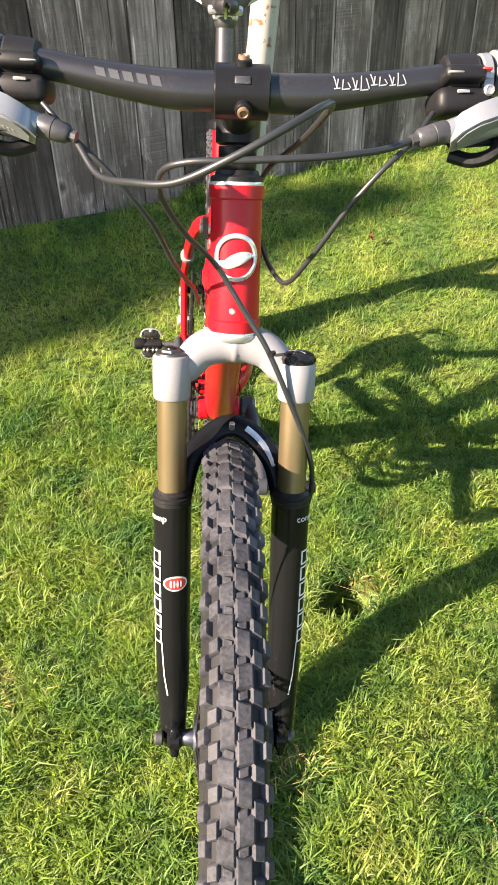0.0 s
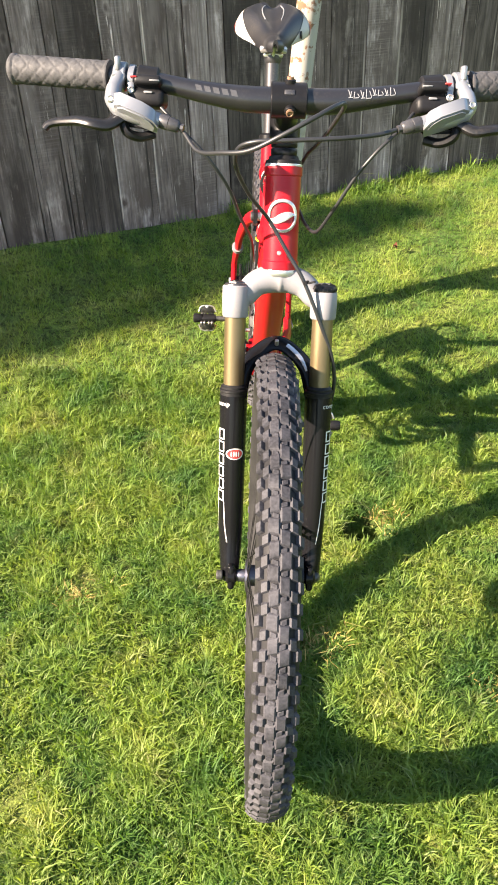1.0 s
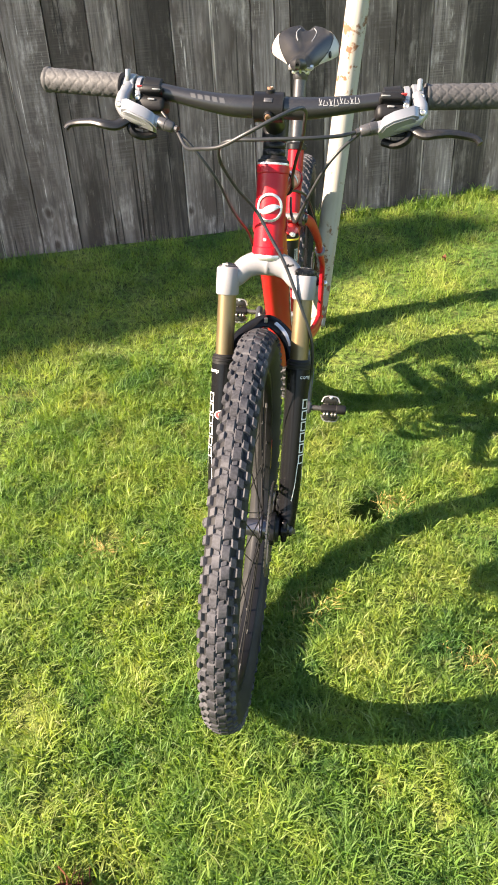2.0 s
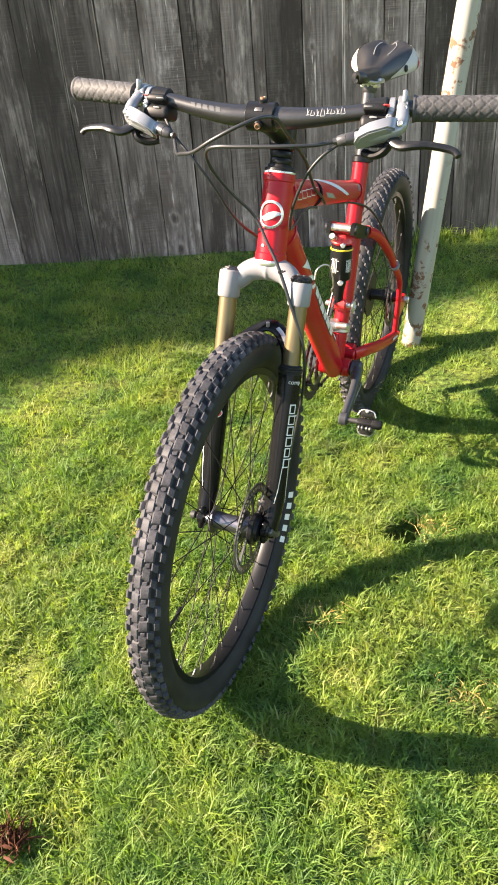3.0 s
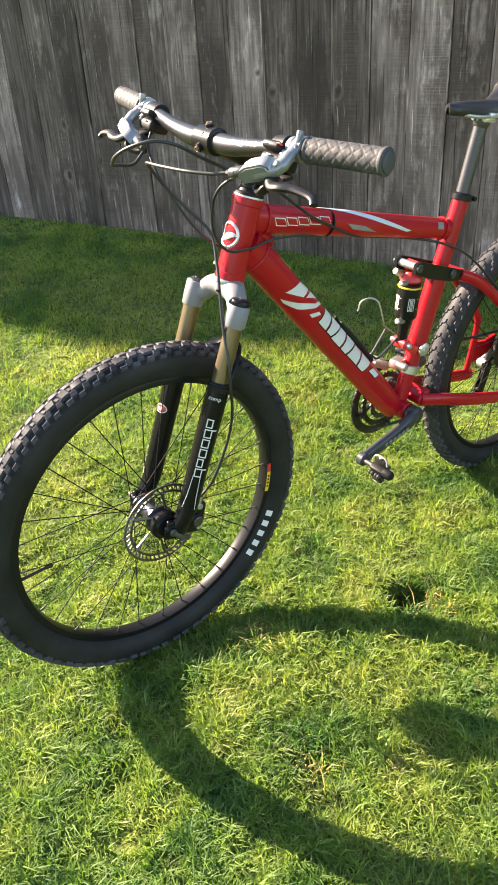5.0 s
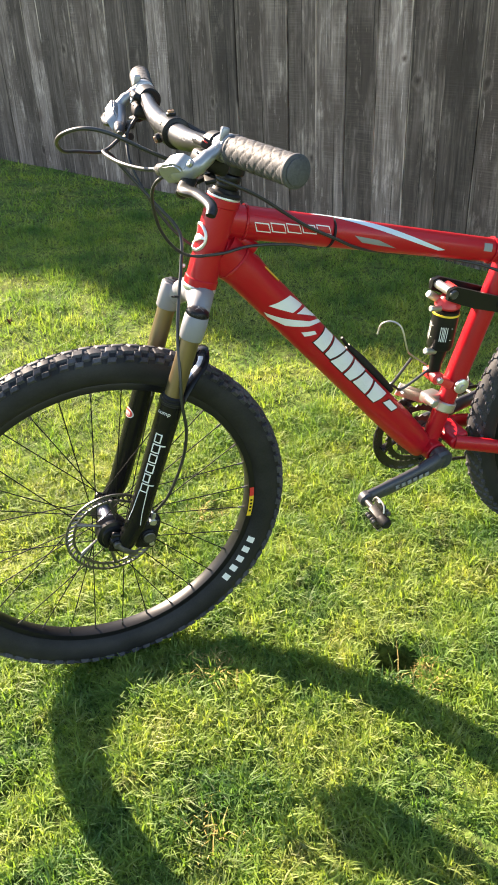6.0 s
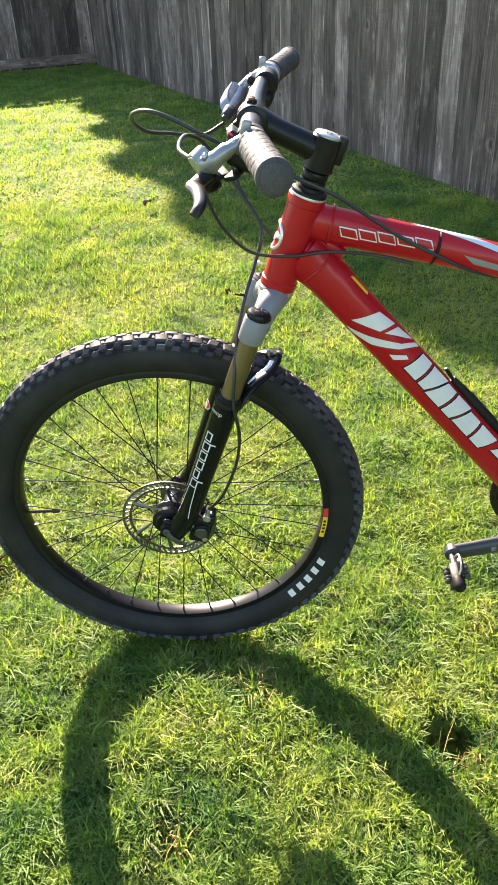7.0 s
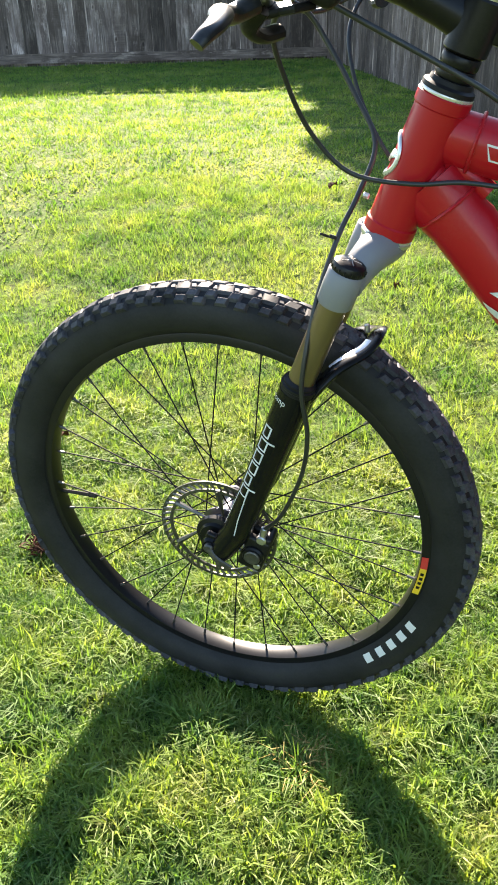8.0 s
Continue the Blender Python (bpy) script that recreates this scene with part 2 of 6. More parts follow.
def make_grass():
    k = Mat("grass_blades")
    geo = k.n("ShaderNodeNewGeometry")
    vec = geo.outputs["Position"]
    col = lawn_colour(k, vec)
    rnd = geo.outputs["Random Per Island"]
    var = k.ramp(rnd, [(0.0, (0.66, 0.74, 0.78)), (0.28, (0.88, 0.94, 1.0)), (0.60, (1.03, 1.03, 1.0)), (0.84, (1.10, 1.06, 1.3)), (0.94, (1.26, 1.12, 1.9)), (1.0, (1.42, 1.20, 2.6))])
    col = k.mix(1.0, col, var, "MULTIPLY")
    k.base(col)
    k.set(Roughness=0.55, Specular_IOR_Level=0.28)
    tr = k.n("ShaderNodeBsdfTranslucent")
    k.link(k.mix(1.0, col, (1.30, 1.30, 0.6), "MULTIPLY"), tr.inputs["Color"])
    mx = k.n("ShaderNodeMixShader", Fac=0.50)
    k.link(k.b.outputs["BSDF"], mx.inputs[1])
    k.link(tr.outputs["BSDF"], mx.inputs[2])
    k.link(mx.outputs["Shader"], k.out.inputs["Surface"])
    return k.m


M_grass = make_grass()
M_straw = make_leaf("dry_straw", (0.30, 0.21, 0.06), (0.48, 0.38, 0.14))


def make_soil():
    k = Mat("lawn_soil")
    geo = k.n("ShaderNodeNewGeometry")
    vec = geo.outputs["Position"]
    grain = k.noise(vec, 60, 5, 0.65)
    col = k.mix(k.ramp(grain, [(0.35, (0, 0, 0)), (0.65, (1, 1, 1))]), (0.030, 0.038, 0.013), k.mix(0.25, lawn_colour(k, vec), (0.09, 0.085, 0.03)))
    k.base(col)
    k.set(Roughness=0.95, Specular_IOR_Level=0.1)
    k.bump(grain, 0.8, 0.01)
    return k.m


M_soil = make_soil()


M_leaf = make_leaf("tree_leaf", (0.04, 0.09, 0.02), (0.09, 0.15, 0.03))
M_deadleaf = make_leaf("dead_leaf", (0.055, 0.020, 0.011), (0.09, 0.034, 0.017))
M_bark = coated("bark", (0.10, 0.075, 0.055), 0.3, (0.8, 0.95), scale=12)

# ---------------- shapes ----------------
X, Y, Zv = Vector((1, 0, 0)), Vector((0, 1, 0)), Vector((0, 0, 1))


def cat(*shapes):
    """Several shapes as one."""
    vs, fs = [], []
    for v, f in shapes:
        k = len(vs)
        vs += list(v)
        fs += [tuple(i + k for i in face) for face in f]
    return vs, fs


def sweep(points, radii, seg=12, caps=True, side=X):
    """A tube along points; a radius is a number or (along side, across)."""
    pts = [Vector(p) for p in points]
    if not isinstance(radii, (list, tuple)) or (len(radii) == 2 and len(pts) != 2):
        radii = [radii] * len(pts)
    vs, fs = [], []
    n = len(pts)
    s = Vector(side)
    for i, p in enumerate(pts):
        t = (pts[min(i + 1, n - 1)] - pts[max(i - 1, 0)]).normalized()
        s = s - t * s.dot(t)
        if s.length < 1e-4:
            s = Zv - t * Zv.dot(t)
        s.normalize()
        o = t.cross(s)
        r = radii[i]
        a, b = r if isinstance(r, (list, tuple)) else (r, r)
        for j in range(seg):
            w = 2 * math.pi * j / seg
            vs.append(p + s * (a * math.cos(w)) + o * (b * math.sin(w)))
    for i in range(n - 1):
        for j in range(seg):
            k = (j + 1) % seg
            fs.append((i * seg + j, i * seg + k, (i + 1) * seg + k, (i + 1) * seg + j))
    if caps:
        fs.append(tuple(range(seg - 1, -1, -1)))
        fs.append(tuple((n - 1) * seg + j for j in range(seg)))
    return vs, fs


def curve(points, n=8):
    """A smooth line through points."""
    p = [Vector(q) for q in points]
    p = [p[0] * 2 - p[1]] + p + [p[-1] * 2 - p[-2]]
    out = []
    for i in range(1, len(p) - 2):
        for j in range(n):
            t = j / n
            a, b, c, d = p[i - 1], p[i], p[i + 1], p[i + 2]
            out.append(0.5 * (2 * b + (c - a) * t + (2 * a - 5 * b + 4 * c - d) * t * t + (3 * b - a - 3 * c + d) * t ** 3))
    out.append(p[-2])
    return out


def lathe(profile, centre, axis=X, seg=32, closed=False):
    """(along the axis, radius) pairs turned about an axis."""
    ax = Vector(axis).normalized()
    s = (Y if abs(ax.dot(Y)) < 0.9 else X)
    s = (s - ax * s.dot(ax)).normalized()
    o = ax.cross(s)
    c = Vector(centre)
    vs = [c + ax * a + (s * math.cos(2 * math.pi * j / seg) + o * math.sin(2 * math.pi * j / seg)) * r for a, r in profile for j in range(seg)]
    fs = []
    m = len(profile)
    for i in range(m if closed else m - 1):
        k = (i + 1) % m
        for j in range(seg):
            l = (j + 1) % seg
            fs.append((i * seg + j, i * seg + l, k * seg + l, k * seg + j))
    if not closed:
        fs.append(tuple(range(seg - 1, -1, -1)))
        fs.append(tuple((m - 1) * seg + j for j in range(seg)))
    return vs, fs


def strip(profile, centre, axis=X, seg=32):
    """As lathe(), with open ends."""
    vs, fs = lathe(profile, centre, axis, seg)
    return vs, fs[:-2]


def rod(a, b, r, seg=12, bevel=0.0):
    """A round rod from a to b with softened ends."""
    a, b = Vector(a), Vector(b)
    d = (b - a).length
    e = bevel or min(r * 0.25, d * 0.2)
    return lathe([(0, r - e), (e, r), (d - e, r), (d, r - e)], a, b - a, seg)


def rbox(centre, size, turn=(0, 0, 0), bevel=0.002, seg=2):
    """A box with rounded edges."""
    bm = bmesh.new()
    bmesh.ops.create_cube(bm, size=1.0)
    bmesh.ops.scale(bm, vec=size, verts=bm.verts)
    bmesh.ops.bevel(bm, geom=list(bm.edges), offset=min(bevel, 0.45 * min(size)), segments=seg, profile=0.5, affect="EDGES")
    m = pose(*centre, *turn)
    bm.verts.index_update()
    vs = [m @ v.co for v in bm.verts]
    fs = [tuple(v.index for v in f.verts) for f in bm.faces]
    bm.free()
    return vs, fs


def prism(outline, place, thick):
    """A flat outline of (u, v) pairs, placed by place(u, v, w), given thickness."""
    n = len(outline)
    vs = [Vector(place(u, v, w)) for w in (-thick / 2, thick / 2) for u, v in outline]
    fs = [tuple(range(n - 1, -1, -1)), tuple(range(n, 2 * n))]
    fs += [(i, (i + 1) % n, n + (i + 1) % n, n + i) for i in range(n)]
    return vs, fs


def moved(shape, m):
    return [m @ Vector(v) for v in shape[0]], shape[1]


def mirrored(shape, x0=0.0):
    return [Vector((2 * x0 - v[0], v[1], v[2])) for v in shape[0]], [tuple(reversed(f)) for f in shape[1]]


def part(name, shape, material, parent=None, label="", sharp=38.0):
    """Links a shape as one mesh object under its parent."""
    me = bpy.data.meshes.new(name)
    me.from_pydata([tuple(v) for v in shape[0]], [], shape[1])
    me.polygons.foreach_set("use_smooth", [True] * len(me.polygons))
    me.set_sharp_from_angle(angle=radians(sharp))
    me.materials.append(material)
    me.update()
    ob = new(name, me)
    ob.parent = parent
    return tagged(ob, label=label) if label else ob


def flipped(shape):
    return shape[0], [tuple(reversed(f)) for f in shape[1]]


def on_tube(p0, p1, ra, rb, quads, lift=0.0007, n=8, side=X):
    """Thin patches on a tube from p0 to p1; each patch has four (metres along, degrees round) corners; ra, rb: radii at the two ends."""
    p0, p1 = Vector(p0), Vector(p1)
    t = (p1 - p0).normalized()
    ln = (p1 - p0).length
    s = (Vector(side) - t * Vector(side).dot(t)).normalized()
    o = t.cross(s)
    vs, fs = [], []

    def at(u, deg, up):
        f = u / ln
        a = (ra[0] * (1 - f) + rb[0] * f) + up
        b = (ra[1] * (1 - f) + rb[1] * f) + up
        w = radians(deg)
        return p0 + t * u + s * (a * math.cos(w)) + o * (b * math.sin(w))

    for q in quads:
        k = len(vs)
        for i in range(n + 1):
            for j in range(n + 1):
                f, g = i / n, j / n
                u = (q[0][0] * (1 - f) + q[1][0] * f) * (1 - g) + (q[3][0] * (1 - f) + q[2][0] * f) * g
                d = (q[0][1] * (1 - f) + q[1][1] * f) * (1 - g) + (q[3][1] * (1 - f) + q[2][1] * f) * g
                vs.append(at(u, d, lift))
        for i in range(n):
            for j in range(n):
                a = k + i * (n + 1) + j
                fs.append((a, a + n + 1, a + n + 2, a + 1))
    return vs, fs


# ---------------- ground ----------------
FENCE_POINT = Vector((-0.98, 2.274, 0))
FENCE_WAY = Vector((math.cos(radians(29.3)), math.sin(radians(29.3)), 0))
FENCE_OUT = Vector((-FENCE_WAY.y, FENCE_WAY.x, 0))


def height(x, y):
    """Height of the grass tops: level round the bicycle, rising gently to the fence and the far end."""
    d = (FENCE_POINT.x - x) * FENCE_OUT.x + (FENCE_POINT.y - y) * FENCE_OUT.y
    bank = 0.14 * np.exp(-((np.maximum(d, 0) / 0.72) ** 2))
    u = np.clip((-x - 0.4) / 2.6, 0, 1)
    rise = 0.20 * u * u * (3 - 2 * u)
    uneven = 0.006 * np.sin(3.1 * x + 1.3 * np.sin(2.3 * y)) * np.cos(2.7 * y + 0.8 * x)
    v = np.clip((x + 0.05) / 0.5, 0, 1)
    swell = 0.010 + 0.014 * v * v * (3 - 2 * v)
    return bank + rise - bank * rise / 0.24 + uneven + swell * (1 - bank / 0.14)


# small hollows and worn spots: x, y, radius, depth
# the first is deep and nearly bare, to make a dark patch
HOLLOWS = [(0.198, 0.948, 0.056, 0.12), (0.318, 1.020, 0.020, 0.045), (0.265, 0.958, 0.018, 0.03), (0.425, 0.530, 0.045, 0.012), (-0.115, 0.02, 0.05, 0.02), (0.245, 0.245, 0.04, 0.02), (0.350, 2.070, 0.045, 0.02)]


SOIL = 0.026


def build_ground():
    inner = np.concatenate([np.linspace(-400, -14, 12), np.linspace(-12, -0.9, 89), np.linspace(-0.8, 1.7, 168), np.linspace(1.8, 8, 50), np.linspace(10, 400, 12)])
    gx, gy = np.meshgrid(inner, inner, indexing="ij")
    gz = height(gx, gy) - SOIL
    for hx, hy, r, deep in HOLLOWS:
        gz = gz - deep * np.exp(-(((gx - hx) ** 2 + (gy - hy) ** 2) / r**2) ** 2)
    n = len(inner)
    vs = np.stack([gx.ravel(), gy.ravel(), gz.ravel()], 1)
    fs = [(i * n + j, (i + 1) * n + j, (i + 1) * n + j + 1, i * n + j + 1) for i in range(n - 1) for j in range(n - 1)]
    ob = part("ground", (vs, fs), M_soil, sharp=180)
    return tagged(ob, "sloping lawn soil with moss and short grass roots", "lawn", kind="structure")


build_ground()


def blades(name, count, inside, tall, wide, bends, seed, label, mat=M_grass):
    """A lawn of single blades; inside(rng, n) gives n places; bends: 2 curved, 1 straight blades."""
    rng = np.random.default_rng(seed)
    p = inside(rng, count)
    keep = np.ones(len(p), bool)
    for hx, hy, r, deep in HOLLOWS:
        near = ((p[:, 0] - hx) ** 2 + (p[:, 1] - hy) ** 2) < (r * rng.uniform(0.75, 1.3, len(p))) ** 2
        keep &= ~(near & (rng.uniform(0, 1, len(p)) < (0.99 if deep > 0.1 else 0.8)))
    # blades stand in clumps with gaps between
    f1 = np.sin(p[:, 0] * 71 + 2.3 * np.sin(p[:, 1] * 53)) * np.sin(p[:, 1] * 67 + 1.9 * np.sin(p[:, 0] * 59))
    keep &= rng.uniform(0, 1, len(p)) < 0.70 + 0.45 * f1
    p, f1 = p[keep], f1[keep]
    n = len(p)
    x, y = p[:, 0], p[:, 1]
    # tufts: blades grow with their neighbours
    tuft = np.sin(x * 23 + 2.1 * np.sin(y * 17)) * np.sin(y * 21 + 1.7 * np.sin(x * 19))
    tuft2 = np.sin(x * 7.1 + 1.9 * np.sin(y * 5.3)) * np.sin(y * 6.3 + 1.4 * np.sin(x * 8.7))
    h = tall * rng.uniform(0.45, 1.2, n) * (1 + 0.38 * tuft + 0.30 * tuft2 + 0.30 * f1)
    h *= np.where(rng.uniform(0, 1, n) < 0.04, 1.6, 1.0)
    way = rng.uniform(0, 2 * np.pi, n) + 0.9 * tuft2
    lean = h * rng.uniform(0.15, 1.5, n)
    dx, dy = np.cos(way) * lean, np.sin(way) * lean
    wa = way + np.pi / 2 + rng.uniform(-0.9, 0.9, n)
    w = wide * rng.uniform(0.6, 1.35, n)
    wx, wy = np.cos(wa) * w / 2, np.sin(wa) * w / 2
    z = height(x, y) - SOIL - 0.003
    tip = np.stack([x + dx, y + dy, z + h * (1.0 - 0.30 * (lean / h - 0.15))], 1)
    a, b = np.stack([x - wx, y - wy, z], 1), np.stack([x + wx, y + wy, z], 1)
    if bends == 2:
        m = np.stack([x + dx * 0.36, y + dy * 0.36, z + h * 0.64], 1)
        o = np.stack([wx * 0.8, wy * 0.8, 0 * wx], 1)
        v = np.stack([a, b, m + o, m - o, tip], 1)
        t = np.array([[0, 1, 2], [0, 2, 3], [3, 2, 4]])
    else:
        v = np.stack([a, b, tip], 1)
        t = np.array([[0, 1, 2]])
    c = v.shape[1]
    tri = ((np.arange(n) * c)[:, None, None] + t[None]).reshape(-1, 3)
    me = bpy.data.meshes.new(name)
    me.vertices.add(n * c)
    me.vertices.foreach_set("co", v.astype(np.float32).ravel())
    me.loops.add(tri.size)
    me.loops.foreach_set("vertex_index", tri.ravel().astype(np.int32))
    me.polygons.add(len(tri))
    me.polygons.foreach_set("loop_start", np.arange(0, tri.size, 3, dtype=np.int32))
    me.update()
    me.validate()
    me.materials.append(mat)
    return tagged(new(name, me), label, "grass", kind="stuff")


def lawn_side(p, edge=0.03):
    """Keeps the places on the lawn's side of the fence."""
    d = (FENCE_POINT.x - p[:, 0]) * FENCE_OUT.x + (FENCE_POINT.y - p[:, 1]) * FENCE_OUT.y
    return p[d > edge]


def near_lawn(rng, n):
    return lawn_side(rng.uniform((-0.75, -0.35), (0.95, 1.55), (n, 2)))


def middle_lawn(rng, n):
    p = lawn_side(rng.uniform((-2.6, -1.2), (1.9, 4.2), (n, 2)))
    return p[~((p[:, 0] > -0.75) & (p[:, 0] < 0.95) & (p[:, 1] > -0.35) & (p[:, 1] < 1.55))]


def far_lawn(rng, n):
    p = lawn_side(rng.uniform((-9.6, -7.5), (2.5, 4.6), (n, 2)))
    return p[~((p[:, 0] > -2.6) & (p[:, 0] < 1.9) & (p[:, 1] > -1.2))]


blades("grass", 540000, near_lawn, 0.025, 0.0026, 2, 11, "short sunlit yellow-green lawn grass round the bicycle")
blades("grass", 820000, middle_lawn, 0.027, 0.0032, 1, 12, "short green lawn grass with yellowed patches")
blades("grass", 700000, far_lawn, 0.028, 0.0085, 1, 13, "lawn grass running back to the far fence")


def dry_spots(rng, n):
    c = np.array([(0.248, 0.958), (0.425, 0.530), (0.240, 0.972), (0.10, 0.62), (-0.38, 0.72)])[rng.integers(0, 5, n)]
    return c + rng.normal(0, 0.022, (n, 2))


blades("straw", 1600, dry_spots, 0.026, 0.0022, 2, 15, "dry yellow straw in worn spots of the lawn", M_straw)


def fence_foot(rng, n):
    s = rng.uniform(0.8, 3.2, n)
    d = 0.035 + np.abs(rng.normal(0, 0.035, n))
    clump = np.sin(s * 9.0) + np.sin(s * 23.0 + 1.0) + rng.uniform(-1.2, 1.2, n)
    q = np.stack([FENCE_POINT.x + FENCE_WAY.x * s - FENCE_OUT.x * d, FENCE_POINT.y + FENCE_WAY.y * s - FENCE_OUT.y * d], 1)
    return q[clump > 0.1]


blades("fence_grass", 9000, fence_foot, 0.048, 0.0036, 2, 14, "uncut longer grass along the fence foot")


# ---------------- fences ----------------
def board_mesh(width, tall, seed):
    """A sawn board with slightly uneven edges, standing along x, face towards -y."""
    rng = random.Random(seed)
    rows = 9
    vs, fs = [], []
    for i in range(rows):
        z = tall * i / (rows - 1)
        a = -width / 2 + rng.uniform(-0.0015, 0.0015)
        b = width / 2 + rng.uniform(-0.0015, 0.0015)
        cup = rng.uniform(-0.001, 0.001)
        vs += [(a, 0, z), (a + 0.002, -0.002 + cup, z), (0, -0.003 - cup, z), (b - 0.002, -0.002 + cup, z), (b, 0, z), (b, 0.016, z), (a, 0.016, z)]
    for i in range(rows - 1):
        for j in range(7):
            k = (j + 1) % 7
            fs.append((i * 7 + j, i * 7 + k, (i + 1) * 7 + k, (i + 1) * 7 + j))
    fs.append((6, 5, 4, 3, 2, 1, 0))
    fs.append(tuple((rows - 1) * 7 + j for j in range(7)))
    me = bpy.data.meshes.new("board")
    me.from_pydata(vs, [], fs)
    me.materials.append(M_wood)
    return me


def build_fence(name, origin, way, seams, tall, low, label, seed, back=1):
    """A close-boarded fence along way; seams: where the boards meet, in metres; low(x, y) is where a board's foot stands; back: the side of the rails."""
    rng = random.Random(seed)
    angle = math.atan2(way.y, way.x)
    out = Vector((-way.y, way.x, 0)) * back
    fence = tagged(new(name), label, "fence", kind="structure")
    meshes = {}
    # unseen strips added behind the seams to keep light out of the gaps
    batten = board_mesh(0.045, tall - 0.05, seed + 9)
    for i, (u, v) in enumerate(zip(seams, seams[1:])):
        width = round(v - u - 0.0028, 3)
        key = (width, i % 5)
        if key not in meshes:
            meshes[key] = board_mesh(width, tall, seed + i)
        p = origin + way * ((u + v) / 2)
        ob = new("board", meshes[key])
        ob.parent = fence
        ob.matrix_basis = pose(p.x, p.y, low(p.x, p.y) + rng.uniform(-0.02, 0.0), rng.uniform(-0.15, 0.15), rng.uniform(-0.12, 0.12), math.degrees(angle)) @ Matrix.Translation((0, rng.uniform(-0.004, 0.004), 0))
        bt = new("batten", batten)
        bt.parent = fence
        q = origin + way * v + out * 0.022
        bt.matrix_basis = pose(q.x, q.y, low(q.x, q.y), 0, 0, math.degrees(angle))
    # rails nailed along the back
    for z in (0.35, tall - 0.35):
        a, b = origin + way * seams[0] + out * 0.062, origin + way * seams[-1] + out * 0.062
        c = (a + b) / 2
        part("rail", rbox((c.x, c.y, low(c.x, c.y) + z), ((b - a).length, 0.038, 0.089), (0, 0, math.degrees(angle)), 0.003), M_wood, fence)
    return fence


def foot(x, y):
    return float(height(x, y)) - 0.06


# the boards behind the bicycle are of several widths; further along they are regular
SEAMS = [-1.508 - 0.1465 * i for i in range(54, 0, -1)]
SEAMS += [-1.508, -1.361, -1.213, -1.068, -0.925, -0.778, -0.632, -0.486, -0.340, -0.194, -0.049, 0.095, 0.203, 0.248, 0.387, 0.536, 0.685, 0.775, 0.835, 0.973, 1.130, 1.271, 1.427, 1.573, 1.731, 1.884, 2.046]
SEAMS += [2.046 + 0.152 * i for i in range(1, 17)]
build_fence("fence", FENCE_POINT, FENCE_WAY, SEAMS, 1.95, foot, "weathered grey close-boarded wooden fence behind the lawn", 5)
CORNER = FENCE_POINT + FENCE_WAY * SEAMS[0]
SIDE_WAY = -FENCE_OUT
far_fence = build_fence("fence", CORNER, SIDE_WAY, [-0.1275 + 0.1475 * i for i in range(60)], 1.72, foot, "weathered wooden fence with an open capped top at the far end of the lawn", 60, -1)
# an open row of short uprights under a cap rail
top_z = foot(*(CORNER + SIDE_WAY * 2.0).to_2d()) + 1.72
stub = board_mesh(0.050, 0.12, 77)
for i in range(60):
    q = CORNER + SIDE_WAY * (-0.1275 + 0.1475 * i)
    ob = new("top_upright", stub)
    ob.parent = far_fence
    ob.matrix_basis = pose(q.x, q.y, top_z - 0.06, 0, 0, math.degrees(math.atan2(SIDE_WAY.y, SIDE_WAY.x)))
c = CORNER + SIDE_WAY * 4.2
turn_z = math.degrees(math.atan2(SIDE_WAY.y, SIDE_WAY.x))
kick = new("kickboard", board_mesh(0.10, 8.7, 91))
kick.parent = far_fence
k0 = c - SIDE_WAY * 4.35 + FENCE_WAY * 0.03
kick.matrix_basis = pose(k0.x, k0.y, top_z - 1.60, 0, 90, turn_z)
part("cap_rail", rbox((c.x, c.y, top_z + 0.085), (8.7, 0.089, 0.06), (0, 0, turn_z), 0.003), M_wood, far_fence)


# ---------------- leaning post ----------------
def build_post():
    a = Vector((-0.054, 1.882, 0.0))
    way = Vector((0.1188, -0.0028, 0.9929))
    ob = tagged(new("post"), "leaning white painted steel post with rust stains on the lawn", "post")
    r = 0.031
    rng = random.Random(4)
    zs = [i * 0.05 for i in range(60)]
    m = Vector((0, 0, 1)).rotation_difference(way).to_matrix().to_4x4()
    m.translation = a
    ob.matrix_basis = m
    vs, fs = sweep([(0.0015 * math.sin(z * 5), 0.001 * math.cos(z * 4), z - 0.12) for z in zs], [r * (1 + rng.uniform(-0.012, 0.012)) for z in zs], 28)
    part("pipe", (vs, fs), M_post, ob)
    return ob


build_post()


# ---------------- tree beyond the fence corner, whose shade lies along the fence ----------------
# the crown's outline: height and radius
CROWN = [(0.9, 0.25), (2.0, 0.55), (3.3, 0.66), (4.0, 0.78), (4.7, 0.94), (5.05, 1.02), (5.4, 1.03), (5.65, 0.92), (5.9, 0.80), (6.26, 0.60), (6.5, 0.50), (6.75, 0.38), (6.95, 0.31), (7.4, 0.14), (7.7, 0.05)]


